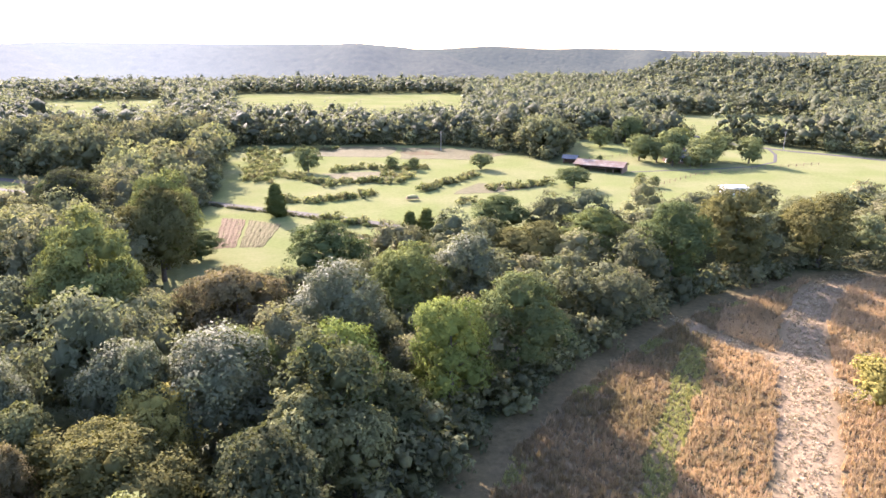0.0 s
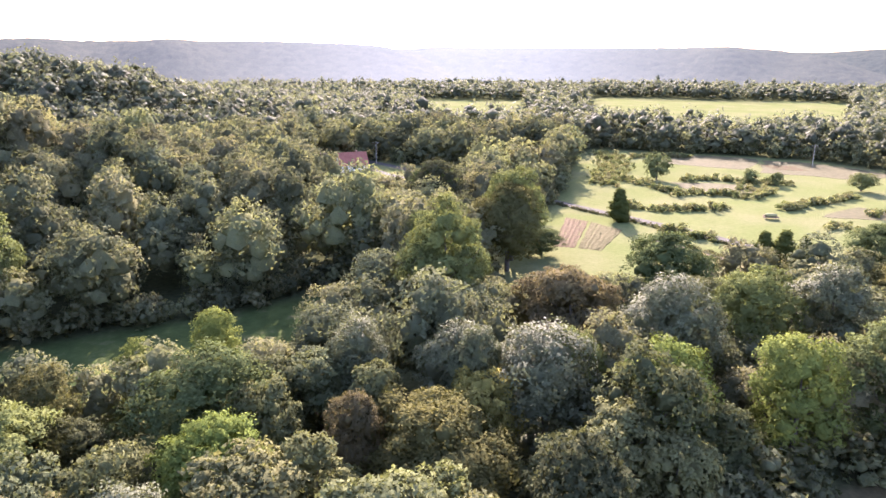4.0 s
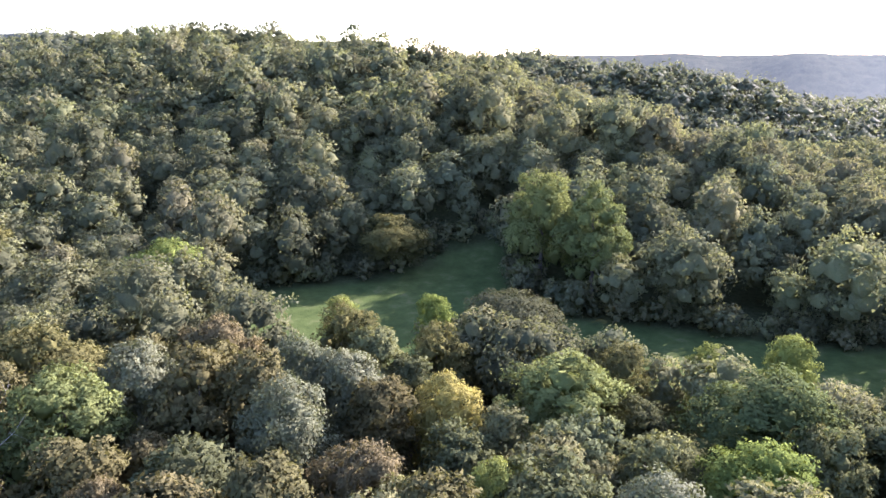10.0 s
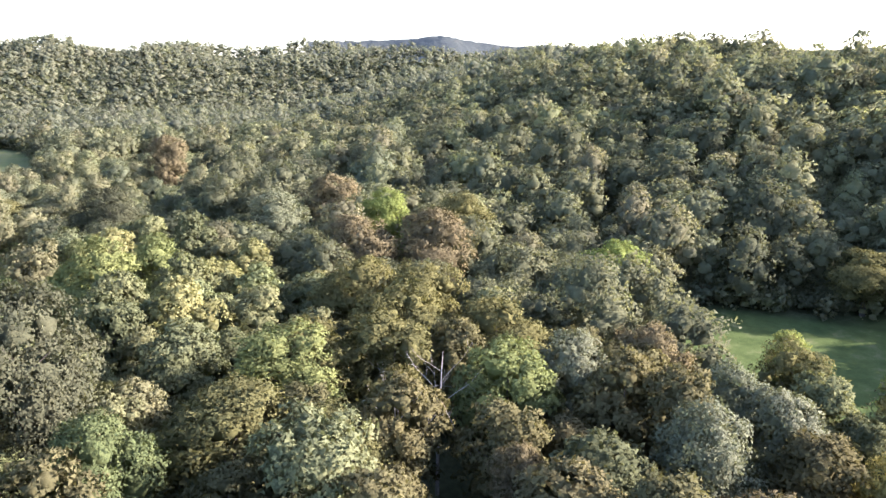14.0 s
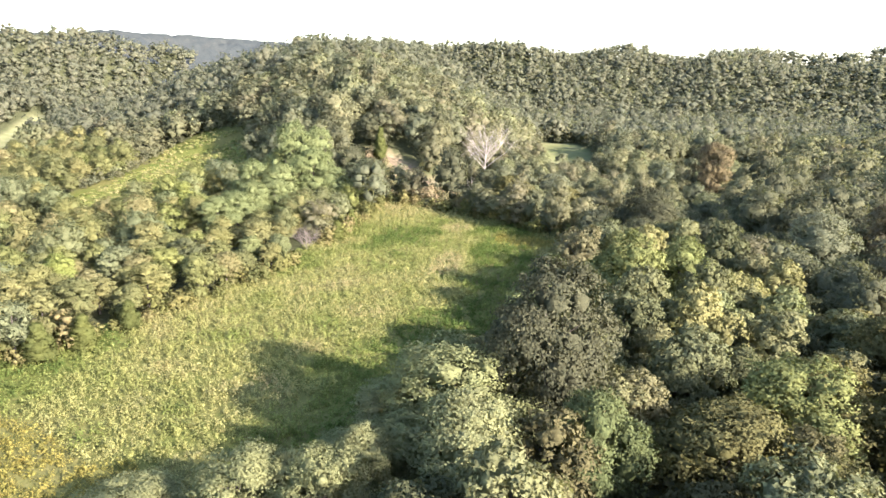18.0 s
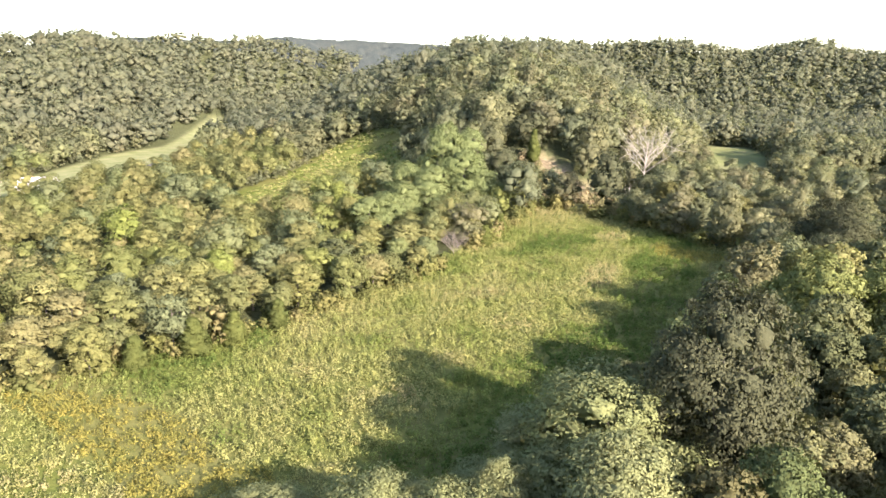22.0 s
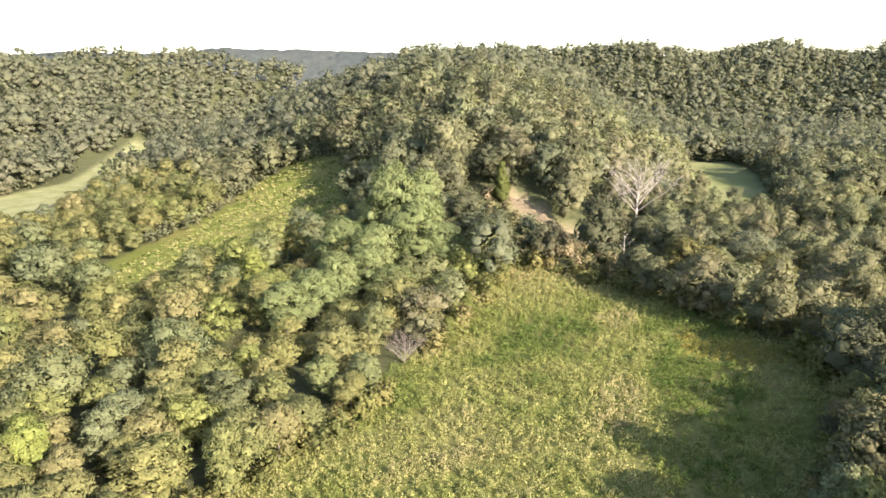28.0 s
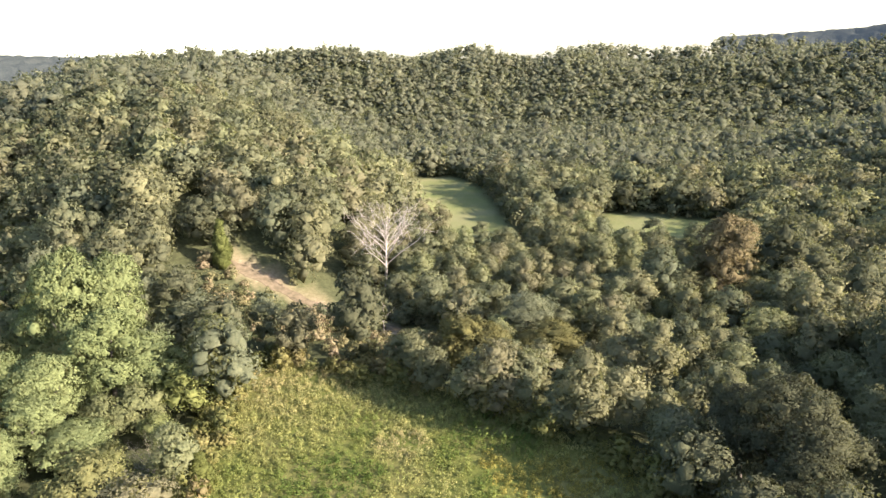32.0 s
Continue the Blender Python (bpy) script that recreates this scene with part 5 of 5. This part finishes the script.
def house(name, label, x, y, turn, long, wide, high, rise, wall_mat, roof_mat, windows=3):
    ob = tagged(new(name), label, "house")
    h, w = long / 2, wide / 2
    solid("wall", ob, wall_mat, (-h, h, -w, w, -0.3, high))
    for s in (-1, 1):
        slope("roof", ob, roof_mat, -h - 0.5, h + 0.5, s * (w + 0.5), 0, high - 0.25, high + rise)
        gable("gable", ob, wall_mat, s * (h - 0.02), wide, w, high, high + rise - 0.05)
        for i in range(windows):
            u = -h + long * (i + 0.75) / (windows + 0.5)
            frame_ob = solid("window", ob, trim, (u - 0.6, u + 0.6, s * w - 0.05, s * w + 0.05, 0.9, 2.2))
            solid("pane", frame_ob, glass, (u - 0.5, u + 0.5, s * w - 0.07, s * w + 0.07, 1.0, 2.1))
    solid("door", ob, trim, (-h - 0.05, -h + 0.05, -0.5, 0.5, 0, 2.05))
    solid("chimney", ob, plain("brick_chimney", [(0.3, (0.25, 0.12, 0.09)), (0.7, (0.36, 0.2, 0.15))], 4, 0.9), (h * 0.3, h * 0.3 + 0.7, -0.35, 0.35, high + rise * 0.5, high + rise + 0.7))
    ob.matrix_basis = Matrix.LocRotScale((x, y, float(height(x, y))), Euler((0, 0, radians(turn))), None)
    return ob


white_wall = plain("white_siding", [(0.3, (0.6, 0.59, 0.56)), (0.7, (0.74, 0.73, 0.7))], 1.5, 0.7)
red_roof = plain("red_metal_roof", [(0.3, (0.26, 0.095, 0.07)), (0.7, (0.33, 0.135, 0.1))], 0.8, 0.7, 0, 0.1)
grey_roof = plain("pale_shingle_roof", [(0.3, (0.42, 0.4, 0.38)), (0.7, (0.58, 0.55, 0.52))], 1.4, 0.85, 0, 0.2)
dark_roof = plain("dark_shingle_roof", [(0.3, (0.09, 0.09, 0.1)), (0.7, (0.16, 0.16, 0.17))], 1.4, 0.8, 0, 0.2)
rust_roof = plain("rusty_tin_roof", [(0.3, (0.15, 0.1, 0.07)), (0.5, (0.21, 0.155, 0.12)), (0.7, (0.3, 0.26, 0.22))], 0.35, 0.75, 0, 0.1)
old_wood = plain("weathered_boards", [(0.3, (0.12, 0.08, 0.06)), (0.7, (0.22, 0.15, 0.11))], 2.2, 0.9, 0, 0.4)
house("house", "small house with a red metal roof below the wooded hill", -157, 219.5, 49, 10.5, 8, 2.7, 4.2, white_wall, red_roof)
house("farmhouse", "farmhouse with a dark roof under shade trees", 95, 285, 5, 10, 8, 2.6, 2.4, old_wood, dark_roof, 3)
house("house", "white house with a pale roof beside the lane", 83, -287, -8, 11.5, 8.5, 2.8, 2.8, white_wall, grey_roof)


def barn(label, x, y, turn, long, wide, high, rise, roof_mat, bays):
    """A long open-sided barn: posts, boarded back, tin roof."""
    ob = tagged(new("barn"), label, "barn")
    h, w = long / 2, wide / 2
    solid("back_wall", ob, old_wood, (-h, h, w - 0.12, w, -0.2, high))
    for s in (-1, 1):
        solid("end_wall", ob, old_wood, (s * h - 0.06, s * h + 0.06, -w, w - 0.13, -0.2, high))
        slope("roof", ob, roof_mat, -h - 0.6, h + 0.6, s * (w + 0.7), 0, high - 0.2, high + rise)
        gable("gable", ob, old_wood, s * (h - 0.05), wide, w, high, high + rise - 0.05)
    for i in range(bays + 1):
        u = -h + 0.3 + (long - 0.6) * i / bays
        solid("post", ob, old_wood, (u - 0.1, u + 0.1, -w, -w + 0.2, -0.3, high))
    ob.matrix_basis = Matrix.LocRotScale((x, y, float(height(x, y))), Euler((0, 0, radians(turn))), None)
    return ob


barn("long open-fronted barn with a rusty pinkish tin roof", 59.5, 265, -28, 18, 8, 2.4, 1.3, rust_roof, 6)
barn("small weathered shed beside the long barn", 50.5, 281, -20, 5, 4, 2.2, 1.0, dark_roof, 2)
shed = tagged(new("storage_shed"), "low white flat-roofed shed behind the trees", "shed")
solid("wall", shed, white_wall, (-4, 4, -2, 2, -0.2, 2.6))
solid("roof", shed, trim, (-4.3, 4.3, -2.3, 2.3, 2.602, 2.8))
solid("door", shed, old_wood, (-0.6, 0.6, -2.06, -1.98, 0, 2.05))
shed.matrix_basis = Matrix.LocRotScale((93, 222, float(height(93, 222)) - 0.4), Euler((0, 0, 0.1)), None)


def utility_pole(x, y, tall, turn):
    ob = tagged(new("utility_pole"), "grey wooden utility pole with a crossarm", "pole", "utility poles")
    v, f = tube([(0, 0, -0.5), (0, 0, tall / 2), (0, 0, tall)], [0.17, 0.15, 0.12], 8)
    part("pole", mesh_of("pole", v, f, [pale_bark], shade=True), ob)
    solid("crossarm", ob, old_wood, (-1.2, 1.2, 0.12, 0.24, tall - 0.9, tall - 0.75))
    for s in (-1.05, 0.5, 1.05):
        solid("insulator", ob, trim, (s - 0.06, s + 0.06, 0.12, 0.24, tall - 0.748, tall - 0.6))
    ob.matrix_basis = Matrix.LocRotScale((x, y, float(height(x, y))), Euler((0, 0, turn)), None)


for x, y, turn in ((-1.8, 311, 0.2), (154.5, 321, 0.8), (-158, 238, 1.0), (87, -261, 0.4)):
    utility_pole(x, y, 9.0, turn)

straw = plain("straw", [(0.3, (0.2, 0.19, 0.08)), (0.7, (0.34, 0.3, 0.15))], 3, 0.95, 0, 0.8)
# stands for a raised flower bed; wagon wheels and straw load are made up
wagon = tagged(new("hay_wagon"), "round raised bed of pale flowers on the lawn, modelled as a wagon", "wagon")
solid("bed", wagon, old_wood, (-1.9, 1.9, -1.0, 1.0, 0.55, 0.75))
v, f = BALLS[2]
part("load", mesh_of("load", v * [1.8, 0.95, 0.6] + [0, 0, 1.1], f, [straw], shade=True), wagon)
for sx in (-1.3, 1.3):
    for sy in (-0.9, 0.9):
        tv, tf = tube([(sx, sy - 0.1, 0.4), (sx, sy + 0.1, 0.4)], [0.4, 0.4], 12)
        part("wheel", mesh_of("wheel", tv, tf, [dark_roof], shade=True), wagon)
wagon.matrix_basis = Matrix.LocRotScale((-9.5, 208, float(height(-9.5, 208))), Euler((0, 0, 0.3)), None)


# fences across the pastures, weeds along the farm road
def fence(label, line, step=3.0):
    ob = tagged(new("fence"), label, "fence")
    post = None
    pts = [(a[0] + (b[0] - a[0]) * u, a[1] + (b[1] - a[1]) * u) for a, b in zip(line, line[1:]) for u in np.arange(0, 1, step / math.hypot(b[0] - a[0], b[1] - a[1]))]
    for x, y in pts:
        z = float(height(x, y))
        if post is None:
            post = solid("post", ob, old_wood, (-0.07, 0.07, -0.07, 0.07, -0.3, 1.25))
            post.location = (x, y, z)
        else:
            p = post.copy()
            scene.collection.objects.link(p)
            p.location = (x, y, z)
    for h in (0.5, 1.05):
        tv, tf = tube([(x, y, float(height(x, y)) + h) for x, y in pts], [0.035] * len(pts), 4)
        part("rail", mesh_of("rail", tv, tf, [old_wood]), ob)
    return ob


r = np.random.default_rng(57)
VERGE = [(-71, 201, 0), (-50, 190.4, 0), (-35, 183.4, 0), (-20, 176.4, 0), (-5, 168.6, 0), (14, 158, 0)]
TRACK_SIDE = [(-31, 171.5, 0), (-18, 164.8, 0), (-3, 160, 0)]
pts = np.array([(p[0] + (q[0] - p[0]) * u + r.normal() * 0.35, p[1] + (q[1] - p[1]) * u + r.normal() * 0.35) for line in (VERGE, TRACK_SIDE) for p, q in zip(line, line[1:]) for u in r.uniform(0, 1, int(math.hypot(q[0] - p[0], q[1] - p[1]) * 3.2))])
joined("roadside_weeds", "dark rank weeds along the verge of the gravel road", "weeds", [mound_shape(r, 34, r.uniform(0.5, 1.0), r.uniform(0.5, 0.9), 0.24) for _ in range(6)], pts[:, 0], pts[:, 1], r,
       [leaf_material("verge_weeds", [(0.0, (0.05, 0.058, 0.028)), (1.0, (0.095, 0.09, 0.045))], "attribute", gloss=0.0)], (0.7, 1.4), (0.7, 1.2), 0.05)
fence("weathered post-and-rail fence across the farm pasture", [(70, 232), (92, 255), (120, 268), (150, 280)], 4.0)
fence("weathered post-and-rail fence beside the pasture", [(60, 290), (80, 300), (100, 312)], 4.0)
